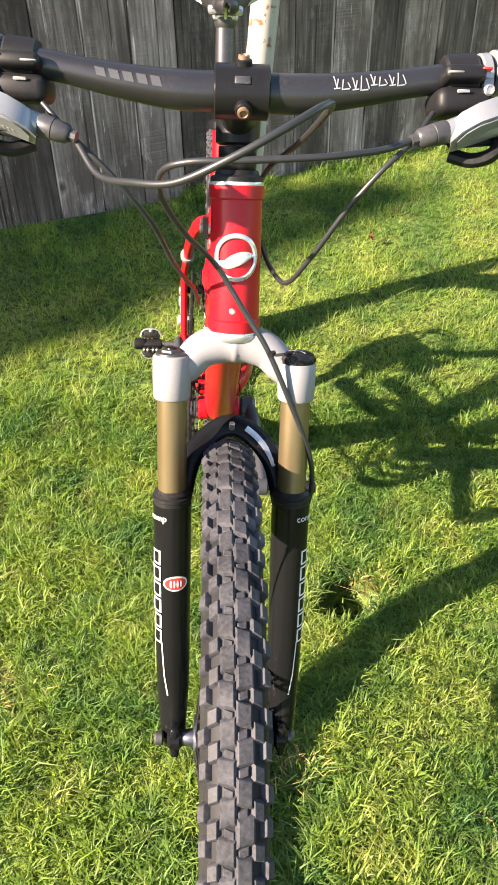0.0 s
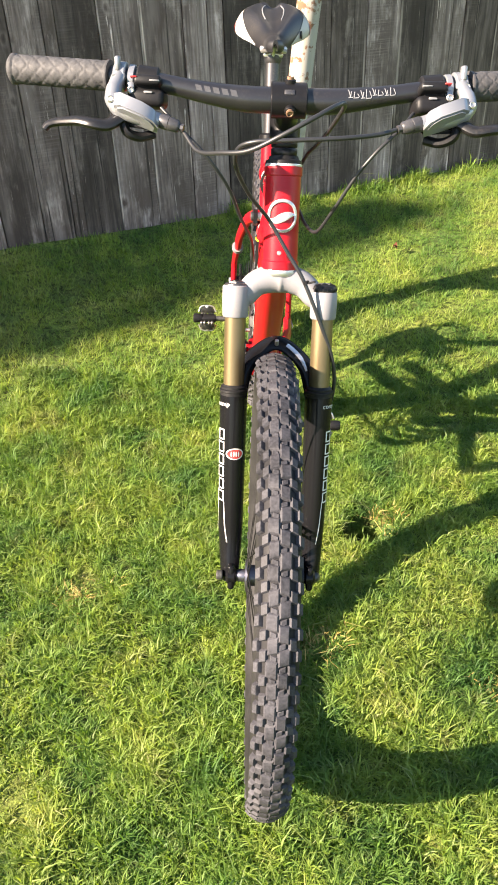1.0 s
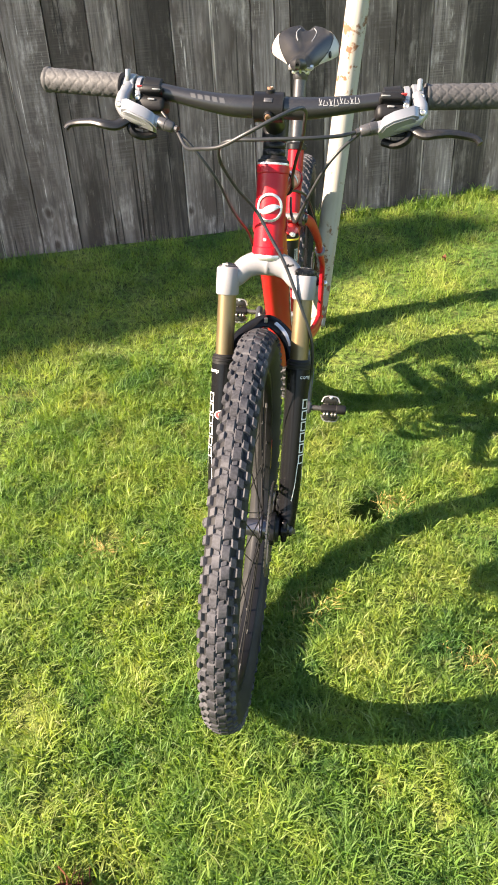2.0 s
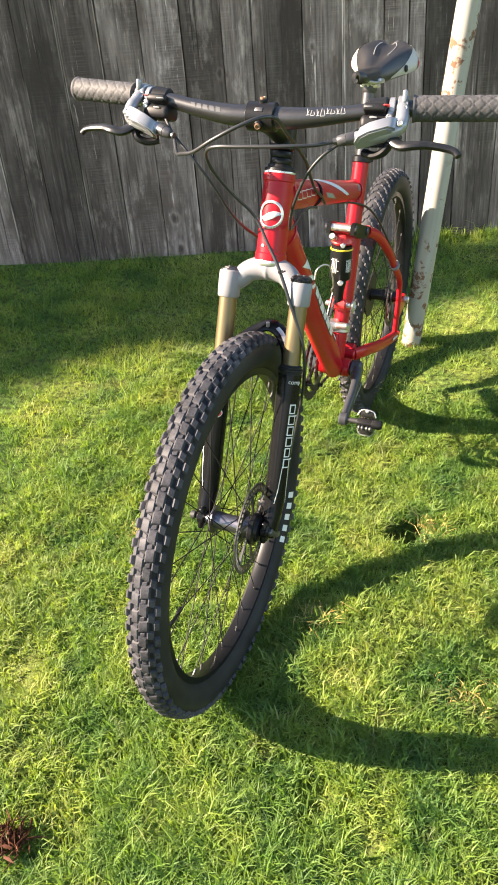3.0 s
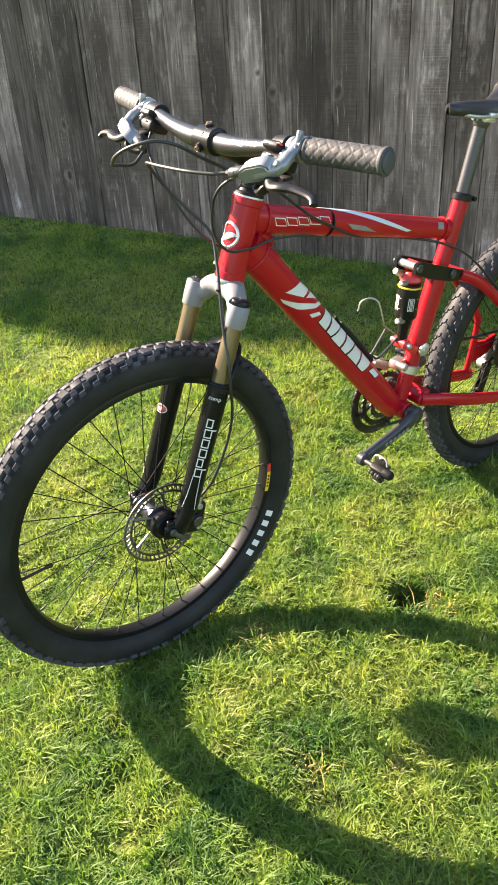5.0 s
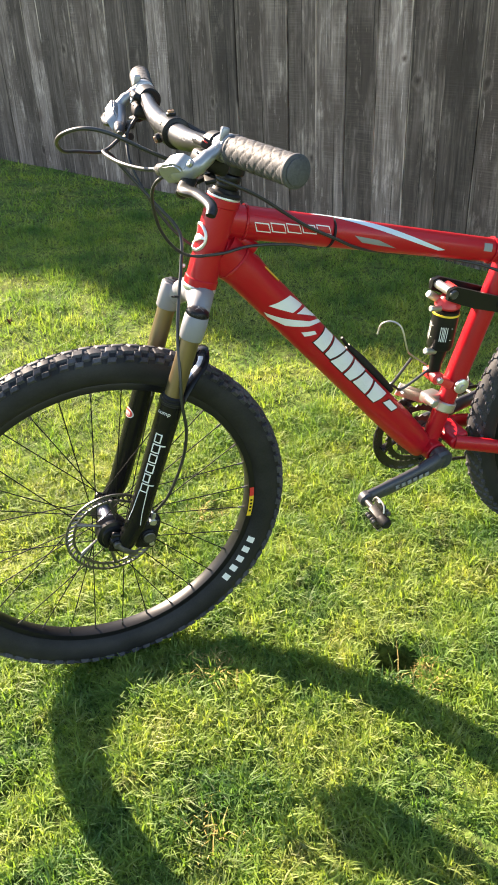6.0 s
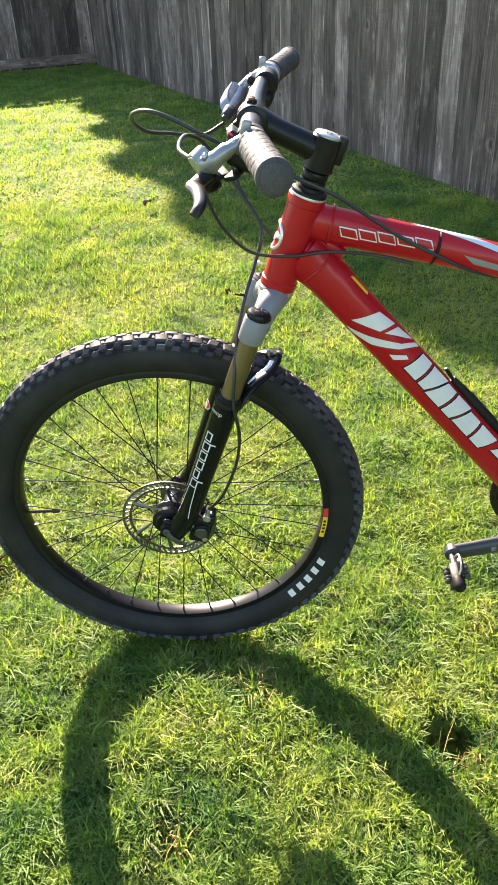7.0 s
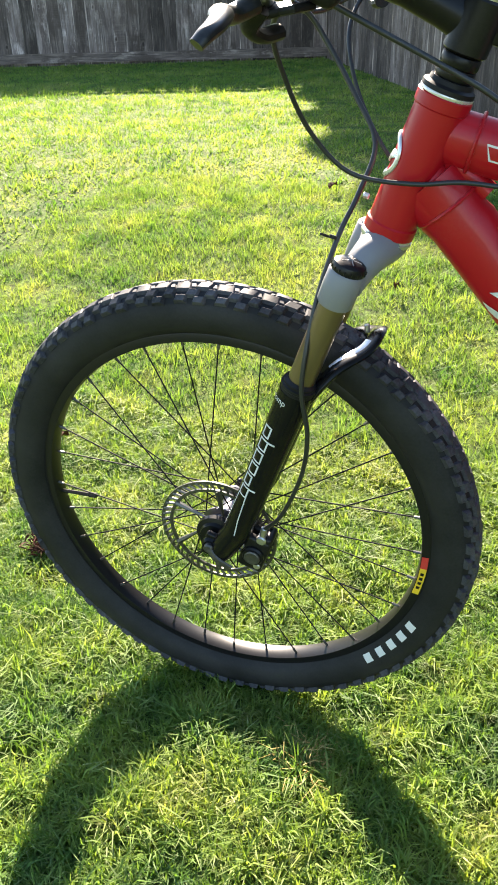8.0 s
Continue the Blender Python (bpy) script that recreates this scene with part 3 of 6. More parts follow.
def build_tree(x, y, seed):
    rng = np.random.default_rng(seed)
    tree = tagged(new("tree"), "tall dark green tree standing beyond the fence corner", "tree")
    tree.matrix_basis = pose(x, y, 0.16)
    tall = CROWN[-1][0]
    zs, rs = np.array(CROWN).T
    trunk = sweep([(0.02 * math.sin(i), 0.02 * math.cos(1.7 * i), tall * 0.92 * i / 10) for i in range(11)], [0.11 * (1 - 0.9 * i / 10) + 0.008 for i in range(11)], 12)
    part("trunk", trunk, M_bark, tree)
    limbs = []
    for i in range(60):
        z = 1.0 + 6.0 * i / 60
        a = i * 2.4
        r = float(np.interp(z, zs, rs)) * 0.85
        limbs.append(sweep([(0, 0, z - 0.15), (0.5 * r * math.cos(a), 0.5 * r * math.sin(a), z - 0.04), (r * math.cos(a), r * math.sin(a), z)], [0.018, 0.012, 0.004], 5))
    part("limbs", cat(*limbs), M_bark, tree)
    n = 34000
    z = rng.uniform(zs[0], zs[-1], n)
    a = rng.uniform(0, 2 * np.pi, n)
    edge = np.interp(z, zs, rs) * (1 + 0.10 * np.sin(a * 5 + z * 9)) + 0.03
    r = edge * np.sqrt(rng.uniform(0.05, 1.0, n))
    c = np.stack([r * np.cos(a), r * np.sin(a), z], 1)
    size = rng.uniform(0.05, 0.11, n)[:, None]
    u = rng.normal(size=(n, 3))
    u /= np.linalg.norm(u, axis=1)[:, None]
    w = np.cross(u, rng.normal(size=(n, 3)))
    w /= np.linalg.norm(w, axis=1)[:, None]
    v = np.stack([c - u * size, c + w * size * 0.45, c + u * size, c - w * size * 0.45], 1).reshape(-1, 3)
    part("crown", (v, [(4 * i, 4 * i + 1, 4 * i + 2, 4 * i + 3) for i in range(n)]), M_leaf, tree)
    return tree


tree_foot = FENCE_POINT + FENCE_WAY * -12.0 - FENCE_OUT * 0.10
build_tree(tree_foot.x, tree_foot.y, 21)


# ---------------- mountain bike (x to its left, y to its rear, z up) ----------------
bike = tagged(new("mountain_bike"), "red full-suspension mountain bike with knobbly tyres leaning beside a post", "bicycle")
bike.matrix_basis = pose(-0.0007, 0.4626, 0.0246, -0.66, 3.4, 4.05)


def group_part(name, parent, label=""):
    ob = new(name)
    ob.parent = parent
    return tagged(ob, label=label) if label else ob


HUB_Z = 0.300
LEAN = Vector((0, 0.316, 0.949))  # the steering axis


M_rim = coated("rim_black", (0.008, 0.008, 0.009), 0.0, (0.32, 0.42), 0.0, 0.0, spec=0.25)
M_rotor = coated("rotor_steel", (0.11, 0.108, 0.105), 0.2, (0.35, 0.5), 0.9)
M_seatpost = coated("worn_grey_metal", (0.075, 0.075, 0.080), 0.25, (0.34, 0.48), 0.75)
M_crank = coated("worn_black_crank", (0.030, 0.032, 0.038), 0.05, (0.32, 0.46), spec=0.45)
M_ring = coated("chainring_black", (0.012, 0.012, 0.012), 0.10, (0.32, 0.48), 0.2)
M_spoke = coated("black_spoke", (0.010, 0.010, 0.010), 0.02, (0.55, 0.7), 0.0, spec=0.12)
M_hub = coated("polished_dark_hub", (0.13, 0.13, 0.155), 0.08, (0.26, 0.40), 0.9)


def parts(name, shapes, material, parent, label=""):
    for shape in shapes:
        part(name, shape, material, parent, label)


# ----- wheels -----
TYRE_W, TYRE_R, TYRE_H = 0.0258, 0.2970, 0.0290  # half width, middle radius and half height of the tyre's section


def casing(phi):
    """The tyre's section: phi degrees from the crown; across, radius."""
    return TYRE_W * math.sin(radians(phi)), TYRE_R + TYRE_H * math.cos(radians(phi))


def tread(c, seed, front):
    rng = random.Random(seed)
    vs, fs = [], []

    def knob(theta, phi, w, l, h, skew=0.0, top=0.82):
        a, r = casing(phi)
        nx, nr = math.sin(radians(phi)), math.cos(radians(phi)) * 1.1
        q = math.hypot(nx, nr)
        nx, nr = nx / q, nr / q
        rad = Vector((0, math.cos(theta), math.sin(theta)))
        tan = Vector((0, -math.sin(theta), math.cos(theta)))
        n = X * nx + rad * nr
        s = (X * nr - rad * nx)
        o = Vector(c) + X * a + rad * r - n * 0.0008
        k = len(vs)
        for z, e in ((0, 1.2), (h * 0.84, top + 0.07), (h, top - 0.07)):
            for i, j in ((-1, -1), (1, -1), (1, 1), (-1, 1)):
                vs.append(o + n * z + s * (i * w / 2 * e) + tan * (j * l / 2 * e + skew * i * w))
        fs.append((k + 8, k + 9, k + 10, k + 11))
        for b in (k, k + 4):
            fs.extend((b + i, b + (i + 1) % 4, b + 4 + (i + 1) % 4, b + 4 + i) for i in range(4))

    if not front:
        # small pointed knobs in a wide chevron on a dusty carcass
        n = 66
        for i in range(n):
            t = 2 * math.pi * i / n
            for s in (-1, 1):
                for f, phi, w, l, h in ((0.0, 9, 0.0082, 0.0095, 0.0034), (0.30, 27, 0.0070, 0.0085, 0.0040), (0.62, 43, 0.0066, 0.0080, 0.0048), (0.12, 57, 0.0062, 0.0100, 0.0054)):
                    k = (f + (0.25 if s > 0 else 0.0) + rng.uniform(-0.04, 0.04)) * 2 * math.pi / n
                    knob(t + k, s * (phi + rng.uniform(-1, 1)), w, l, h, s * 0.25, 0.72)
        return vs, fs
    n = 80
    step = 2 * math.pi / n
    for i in range(n):
        for s in (-1, 1):
            # long centre blocks either side of a jagged seam with small links between, a row of shorter blocks over the gaps, and tall edge knobs
            t = step * (i + (0.5 if s > 0 else 0.0)) + rng.uniform(-0.0016, 0.0016)
            odd = (i + (s > 0)) % 2
            knob(t - 0.04 * step, s * (12.0 if odd else 14.2), 0.0114 if odd else 0.0126, 0.0178 + rng.uniform(-0.0015, 0.0015), 0.0040 + rng.uniform(-0.0005, 0.0005), s * (0.12 if odd else -0.08), 0.88)
            knob(t + 0.50 * step, s * (10.0 if odd else 11.5), 0.0074, 0.0062, 0.0026, -s * 0.15, 0.85)
            knob(t + (0.44 if odd else 0.54) * step, s * (34 + rng.uniform(-1.2, 1.2)), 0.0092, 0.0132 if odd else 0.0118, 0.0050 + rng.uniform(-0.0004, 0.0004), s * 0.14, 0.86)
            knob(t + (0.06 if odd else -0.04) * step, s * (52 if odd else 49), 0.0080, 0.0128, 0.0068 + rng.uniform(-0.0003, 0.0003), s * 0.12, 0.88)
    return vs, fs


def arc_patch(c, x_of, r0, r1, a0, a1, n=4, lift=0.0006):
    """A patch on a wheel's left face between two radii and two angles (degrees from the rear, upwards)."""
    vs, fs = [], []
    for i in range(n + 1):
        a = radians(a0 + (a1 - a0) * i / n)
        for k in range(4):
            r = r0 + (r1 - r0) * k / 3
            vs.append(Vector(c) + Vector((x_of(r) + lift, r * math.cos(a), r * math.sin(a))))
    for i in range(n):
        for k in range(3):
            b = i * 4 + k
            fs.append((b, b + 1, b + 5, b + 4))
    return vs, fs


def sidewall(r):
    q = max(0.0, 1 - ((r - TYRE_R) / TYRE_H) ** 2)
    return TYRE_W * math.sqrt(q)


def disc_ring(c, x, r0, r1, thick, holes=0):
    """A flat ring; with holes it is made of two hoops and slanting webs."""
    if not holes:
        return lathe([(x - thick / 2, r0), (x - thick / 2, r1), (x + thick / 2, r1), (x + thick / 2, r0)], c, X, 64, True)
    w = (r1 - r0) * 0.27
    shapes = [disc_ring(c, x, r0, r0 + w, thick), disc_ring(c, x, r1 - w, r1, thick)]
    for i in range(holes):
        a = 2 * math.pi * i / holes
        b = a + 0.10
        p = Vector(c) + Vector((x, (r0 + w / 2) * math.cos(a), (r0 + w / 2) * math.sin(a)))
        q = Vector(c) + Vector((x, (r1 - w / 2) * math.cos(b), (r1 - w / 2) * math.sin(b)))
        shapes.append(sweep([p, q], (thick / 2, 0.0022), 6))
    return cat(*shapes)


def gear(c, x, r, teeth, inner, thick=0.002, depth=0.004):
    vs, fs = [], []
    n = teeth * 2
    for s in (-1, 1):
        for i in range(n):
            a = 2 * math.pi * i / n
            rr = r if i % 2 == 0 else r - depth
            vs.append(Vector(c) + Vector((x + s * thick / 2, rr * math.cos(a), rr * math.sin(a))))
        for i in range(n):
            a = 2 * math.pi * i / n
            vs.append(Vector(c) + Vector((x + s * thick / 2, inner * math.cos(a), inner * math.sin(a))))
    for i in range(n):
        j = (i + 1) % n
        fs += [(j, i, n + i, n + j), (2 * n + i, 2 * n + j, 3 * n + j, 3 * n + i), (i, j, 2 * n + j, 2 * n + i), (n + j, n + i, 3 * n + i, 3 * n + j)]
    return vs, fs


def build_wheel(name, c, label, front):
    w = group_part(name, bike, label)
    prof = [(-0.0105, 0.2700)] + [(a, r) for a, r in (casing(-150 + 15 * i) for i in range(21))] + [(0.0105, 0.2700)]
    part("tyre", lathe(prof, c, X, 112, True), M_tyre, w, "black rubber tyre with a scuffed sidewall", sharp=60)
    band = [casing(-60.5 + 11 * i) for i in range(12)]
    # front base carries painted shade between knobs; the rear one is plain dusty carcass
    part("tread_base", strip([(a * 1.004, r + 0.0007) for a, r in band], c, X, 112), M_gapshade if front else M_carcass, w, "dusty rubber between the tread blocks, front darkened with gap shade", sharp=60)
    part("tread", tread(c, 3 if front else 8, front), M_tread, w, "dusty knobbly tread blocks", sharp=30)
    rim = [(-0.0112, 0.2725), (-0.0125, 0.2700), (-0.0125, 0.2600), (-0.0085, 0.2588), (0, 0.2578), (0.0085, 0.2588), (0.0125, 0.2600), (0.0125, 0.2700), (0.0112, 0.2725)]
    part("rim", lathe(rim, c, X, 112, True), M_rim, w, "glossy black alloy rim")
    cx, cy, cz = c
    half = 0.050 if front else 0.066
    hub = [(-half, 0.006), (-half + 0.003, 0.0085), (-0.034, 0.010), (-0.033, 0.0235), (-0.029, 0.0245), (-0.027, 0.016), (0, 0.0145), (0.019, 0.016), (0.021, 0.0275), (0.025, 0.028), (0.027, 0.020), (0.036, 0.018), (half - 0.003, 0.0085), (half, 0.006)]
    part("hub", lathe(hub, c, X, 32), M_hub if front else M_black, w, "polished dark alloy hub")
    rotor = cat(disc_ring(c, 0.038, 0.064, 0.080, 0.0022, 48), *[
        sweep([Vector(c) + Vector((0.038, 0.02 * math.cos(a), 0.02 * math.sin(a))), Vector(c) + Vector((0.038, 0.067 * math.cos(a + 0.5), 0.067 * math.sin(a + 0.5)))], (0.0012, 0.004), 6)
        for a in [i * math.pi / 3 for i in range(6)]], disc_ring(c, 0.038, 0.012, 0.024, 0.003))
    if front:
        part("disc_carrier", lathe([(0.036, 0.012), (0.037, 0.026), (0.040, 0.0285), (0.046, 0.0275), (0.048, 0.022), (0.053, 0.020), (0.054, 0.010)], c, X, 28), M_black, w, "black disc carrier")
    part("brake_disc", rotor, M_rotor, w, "drilled steel brake disc")
    for i in range(32):
        left = i % 2 == 0
        a = 2 * math.pi * i / 32
        turn = 1 if (i // 2) % 2 == 0 else -1
        b = a + turn * radians(62)
        fx, fr = (0.023, 0.0255) if left else (-0.031, 0.0225)
        p = Vector(c) + Vector((fx, fr * math.cos(b), fr * math.sin(b)))
        q = Vector(c) + Vector((0.003 if left else -0.003, 0.2586 * math.cos(a), 0.2586 * math.sin(a)))
        part("spoke", sweep([p, q], 0.0010, 5), M_spoke, w)
        part("spoke_nipple", rod(q + (p - q).normalized() * 0.010, q, 0.0019, 6), M_darksteel, w)
    if front:
        # quick-release skewer
        parts("quick_release", (rod((-0.076, cy, cz), (-0.066, cy, cz), 0.0075, 14), rod((0.066, cy, cz), (0.076, cy, cz), 0.007, 14),
                                  sweep(curve([(0.074, cy, cz), (0.078, cy + 0.012, cz - 0.012), (0.076, cy + 0.030, cz - 0.024)], 5), (0.0025, 0.005), 8)), M_darksteel, w, "dark quick-release skewer")
    return w



FRONT, REAR = (0.0, 0.0, HUB_Z), (0.0, 1.088, HUB_Z)
front_wheel = build_wheel("front_wheel", FRONT, "front wheel with a wide knobbly black tyre", True)
rear_wheel = build_wheel("rear_wheel", REAR, "rear wheel with a taller knobbly black tyre", False)
# the rear tyre is a little taller
rear_wheel.matrix_basis = Matrix.Translation(Vector(REAR) + Vector((0, -0.006, 0.006))) @ Matrix.Scale(1.024, 4) @ Matrix.Translation(-Vector(REAR))
# lettering on the tyre drawn as plain white blocks
marks = [arc_patch(FRONT, sidewall, 0.2765, 0.2880, -22.4 - 4.75 * i, -22.4 - 4.75 * i - 2.5) for i in range(5)]
part("sidewall_marks", cat(*marks), M_decal, front_wheel, "white printed blocks on the sidewall")


def rimside(r):
    return 0.0127


part("rim_sticker", cat(*[arc_patch(FRONT, rimside, 0.2608, 0.2692, a, b) for a, b in ((-3.6, -13.3),)]), M_decalyellow, front_wheel, "yellow warning sticker on the rim")
part("rim_sticker", arc_patch(FRONT, rimside, 0.2608, 0.2692, 0.6, -3.6), M_decalred, front_wheel, "red end of the rim sticker")
part("sticker_print", cat(*[arc_patch(FRONT, rimside, 0.2628, 0.2672, -5.1 - 1.7 * i, -6.1 - 1.7 * i, 2, 0.0011) for i in range(4)]), M_black, front_wheel, "dark illegible print on the sticker")
# valve
part("valve", cat(rod((0, -0.2570, 0.2825), (0, -0.206, 0.285), 0.0028, 8), rod((0, -0.214, 0.2848), (0, -0.200, 0.2853), 0.0038, 8)), M_black, front_wheel, "black capped valve")

# ----- fork -----
fork = group_part("suspension_fork", bike, "suspension fork with white crown, gold stanchions and black lowers")
FX = 0.004


def leg_point(s, z):
    """A place on the axis of a fork leg (s: +1 left, -1 right)."""
    return Vector((FX + s * 0.0605, 0.1628 + (z - 0.694) * 0.3477, z))


def lettering(word, p0, p1, r, u, deg, size, parent):
    """A printed word wrapped round a leg, read upright from outside."""
    data = bpy.data.curves.new("lettering", "FONT")
    data.body = word
    data.size = size
    data.align_x = "CENTER"
    data.resolution_u = 3
    tmp = bpy.data.objects.new("lettering", data)
    me = bpy.data.meshes.new_from_object(tmp)
    bpy.data.objects.remove(tmp)
    t = (p1 - p0).normalized()
    s = (X - t * X.dot(t)).normalized()
    o = t.cross(s)
    vs = []
    for v in me.vertices:
        w = radians(deg) - v.co.x / r
        vs.append(p0 + t * (u - v.co.y) + (s * math.cos(w) + o * math.sin(w)) * (r + 0.0006))
    fs = [tuple(f.vertices) for f in me.polygons]
    bpy.data.meshes.remove(me)
    part("lettering", (vs, fs), M_decal, parent, "small white word comp")


crown_pts = curve([(FX - 0.0605, 0.1600, 0.669), (FX - 0.047, 0.1640, 0.676), (FX - 0.030, 0.174, 0.689), (FX, 0.182, 0.6935), (FX + 0.030, 0.174, 0.689), (FX + 0.047, 0.1640, 0.676), (FX + 0.0605, 0.1600, 0.669)], 6)
crown_r = []
for p in crown_pts:
    u = abs(p.x - FX) / 0.0605
    crown_r.append((0.0155 + 0.0045 * (1 - u), 0.0150 + 0.010 * (1 - u) ** 1.5))
crown_shapes = [sweep(crown_pts, crown_r, 16, side=Zv)]
for s in (-1, 1):
    a, b = leg_point(s, 0.685 if s > 0 else 0.690), leg_point(s, 0.6495)
    d = (b - a).length
    crown_shapes.append(lathe([(0, 0.0165), (0.002, 0.0182), (d * 0.5, 0.0185), (d - 0.002, 0.0180), (d, 0.0168)], a, b - a, 24))
part("crown", cat(*crown_shapes), M_white, fork, "white painted fork crown", sharp=50)
part("crown_race", lathe([(0, 0.024), (0.003, 0.0262), (0.006, 0.0262)], (0.003, 0.1825, 0.6965), LEAN, 28), M_silver, fork, "silver headset race")
for s in (-1, 1):
    top = leg_point(s, 0.685 if s > 0 else 0.690)
    ax = LEAN
    if s > 0:
        # a domed cap with a knurled rim and a small star of polished ridges
        cap = part("top_cap", cat(lathe([(-0.002, 0.0160), (0.000, 0.0172), (0.004, 0.0172), (0.0075, 0.0158), (0.0098, 0.0118), (0.0106, 0.0060), (0.0107, 0.0010)], top, ax, 26), *[rod(top + ax * 0.001 + (X * math.cos(a) + ax.cross(X) * math.sin(a)) * 0.0170, top + ax * 0.0045 + (X * math.cos(a) + ax.cross(X) * math.sin(a)) * 0.0170, 0.0012, 6) for a in [k * math.pi / 9 for k in range(18)]]), M_black, fork, "glossy black domed top cap")
        part("cap_detail", cat(*[rod(top + ax * 0.0107, top + ax * 0.0098 + (X * math.cos(a) + ax.cross(X) * math.sin(a)) * 0.0105, 0.0006, 6) for a in (0.4, 1.7, 2.9, 4.2, 5.4)]), M_greydecal, cap, "pale ridges on the cap")
    else:
        cap = part("top_cap", cat(lathe([(-0.002, 0.0155), (0.0, 0.0155), (0.0020, 0.0150), (0.0030, 0.0130)], top, ax, 22), lathe([(0.002, 0.0108), (0.0050, 0.0104), (0.0056, 0.0095)], top, ax, 6)), M_seatpost, fork, "dull steel top cap")
        part("cap_detail", cat(lathe([(0.0050, 0.006), (0.0066, 0.0055)], top, ax, 12)), M_black, cap)
    part("stanchion", sweep([leg_point(s, 0.655), leg_point(s, 0.530)], 0.0146, 24), M_gold, fork, "gold anodised stanchion")
    a = leg_point(s, 0.550)
    part("wiper_seal", lathe([(-0.008, 0.0190), (0.0, 0.0190), (0.001, 0.0201), (0.004, 0.0201), (0.005, 0.0182), (0.008, 0.0184), (0.0095, 0.0166), (0.011, 0.0153)], a, ax, 26), M_plastic, fork, "dark rubber wiper seal")
    zs = [0.546, 0.530, 0.50, 0.45, 0.40, 0.36, 0.335, 0.315, 0.295, 0.283]
    rs = [0.0195, 0.0195, 0.0191, 0.0186, 0.0182, 0.0179, (0.0170, 0.0178), (0.0155, 0.0175), (0.0138, 0.0165), (0.0105, 0.0130)]
    lower = part("lower_leg", sweep([leg_point(s, z) + Vector((0, -0.012 * max(0, (0.335 - z) / 0.05), 0)) for z in zs], rs, 24), M_forkblack, fork, "glossy black lower leg with white print", sharp=50)
    # dropout
    part("dropout", cat(rbox((FX + s * 0.058, 0.004, 0.298), (0.010, 0.030, 0.038), (-18, 0, 0), 0.004, 3), rod((FX + s * 0.050, 0, HUB_Z), (FX + s * 0.066, 0, HUB_Z), 0.0125, 18)), M_forkblack, lower)
    # printed name as plain hollow blocks, thin outline strokes below
    p0, p1 = leg_point(s, 0.556), leg_point(s, 0.335)
    quads = []
    ang = (lambda v: 62 - v) if s > 0 else (lambda v: 118 + v)

    def box_at(u0, u1, v0, v1):
        quads.append([(u0, ang(v0)), (u1, ang(v0)), (u1, ang(v1)), (u0, ang(v1))])

    def hollow(u0, u1, v0, v1, w=0.0021, wv=7.0):
        box_at(u0, u0 + w, v0, v1)
        box_at(u1 - w, u1, v0, v1)
        box_at(u0 + w, u1 - w, v0, v0 + wv)
        box_at(u0 + w, u1 - w, v1 - wv, v1)

    for i in range(6):
        u = 0.058 + i * 0.0185
        hollow(u, u + 0.0160, 8, 48 if i not in (0, 4) else 42, 0.0019, 6.0)
        if i in (1, 5):
            box_at(u, u + 0.0024, 48, 70)
    # long outline strokes that taper to the axle
    for v0, v1 in ((6, -14), (44, 60)):
        quads.append([(0.165, ang(v0)), (0.205, ang(v0 + (v1 - v0) * 0.4)), (0.205, ang(v0 + (v1 - v0) * 0.4 + 4)), (0.165, ang(v0 + 4))])
        quads.append([(0.205, ang(v0 + (v1 - v0) * 0.4)), (0.230, ang(v1)), (0.230, ang(v1 + 4)), (0.205, ang(v0 + (v1 - v0) * 0.4 + 4))])
    part("leg_print", on_tube(p0, p1, (0.0196, 0.0196), (0.0179, 0.0179), quads, 0.0007, 3), M_decal, lower, "white printed strokes")
    lettering("comp", p0, p1, 0.0196, 0.0245, ang(18), 0.0098, lower)
# oval badge on the right leg
p0, p1 = leg_point(-1, 0.556), leg_point(-1, 0.335)


def oval(p0, p1, r, u, a, du, da, lift, n=18):
    t = (p1 - p0).normalized()
    s = (X - t * X.dot(t)).normalized()
    o = t.cross(s)
    vs = []
    for f in (0.0, 0.5, 1.0):
        for i in range(n):
            w = 2 * math.pi * i / n
            uu, aa = u + f * du * math.sin(w), radians(a + f * da * math.cos(w))
            vs.append(p0 + t * uu + (s * math.cos(aa) + o * math.sin(aa)) * (r + lift))
    fs = [(k * n + i, k * n + (i + 1) % n, (k + 1) * n + (i + 1) % n, (k + 1) * n + i) for k in range(2) for i in range(n)]
    return vs, flipped((vs, fs))[1]


part("badge", oval(p0, p1, 0.0187, 0.094, 78, 0.0085, 40, 0.0007), M_decal, fork, "white rim of the oval badge")
part("badge", oval(p0, p1, 0.0187, 0.094, 78, 0.0070, 34, 0.0011), M_decalred, fork, "red oval badge")
part("badge", cat(*[oval(p0, p1, 0.0187, 0.094, 78 + d, 0.0040, 3.0, 0.0015) for d in (-15, -5, 5, 15)]), M_decal, fork, "white strokes on the badge")
# arch behind the legs
arch_pts = curve([leg_point(-1, 0.535) + Vector((0.006, 0.014, 0)), leg_point(-1, 0.568) + Vector((0.016, 0.030, 0)), (FX - 0.024, 0.175, 0.583), (FX, 0.182, 0.5925), (FX + 0.024, 0.175, 0.583), leg_point(1, 0.568) + Vector((-0.016, 0.030, 0)), leg_point(1, 0.535) + Vector((-0.006, 0.014, 0))], 6)
part("arch", sweep(arch_pts, [(0.0042 + 0.0025 * abs(2 * i / (len(arch_pts) - 1) - 1), 0.0125) for i in range(len(arch_pts))], 12, side=Zv), M_forkblack, fork, "black brake arch over the tyre")
part("arch_sticker", sweep([p + Vector((0, 0.000, 0.0046)) for p in arch_pts[22:32]], (0.0013, 0.0068), 8, side=Zv), M_silver, fork, "silver sticker on the arch")
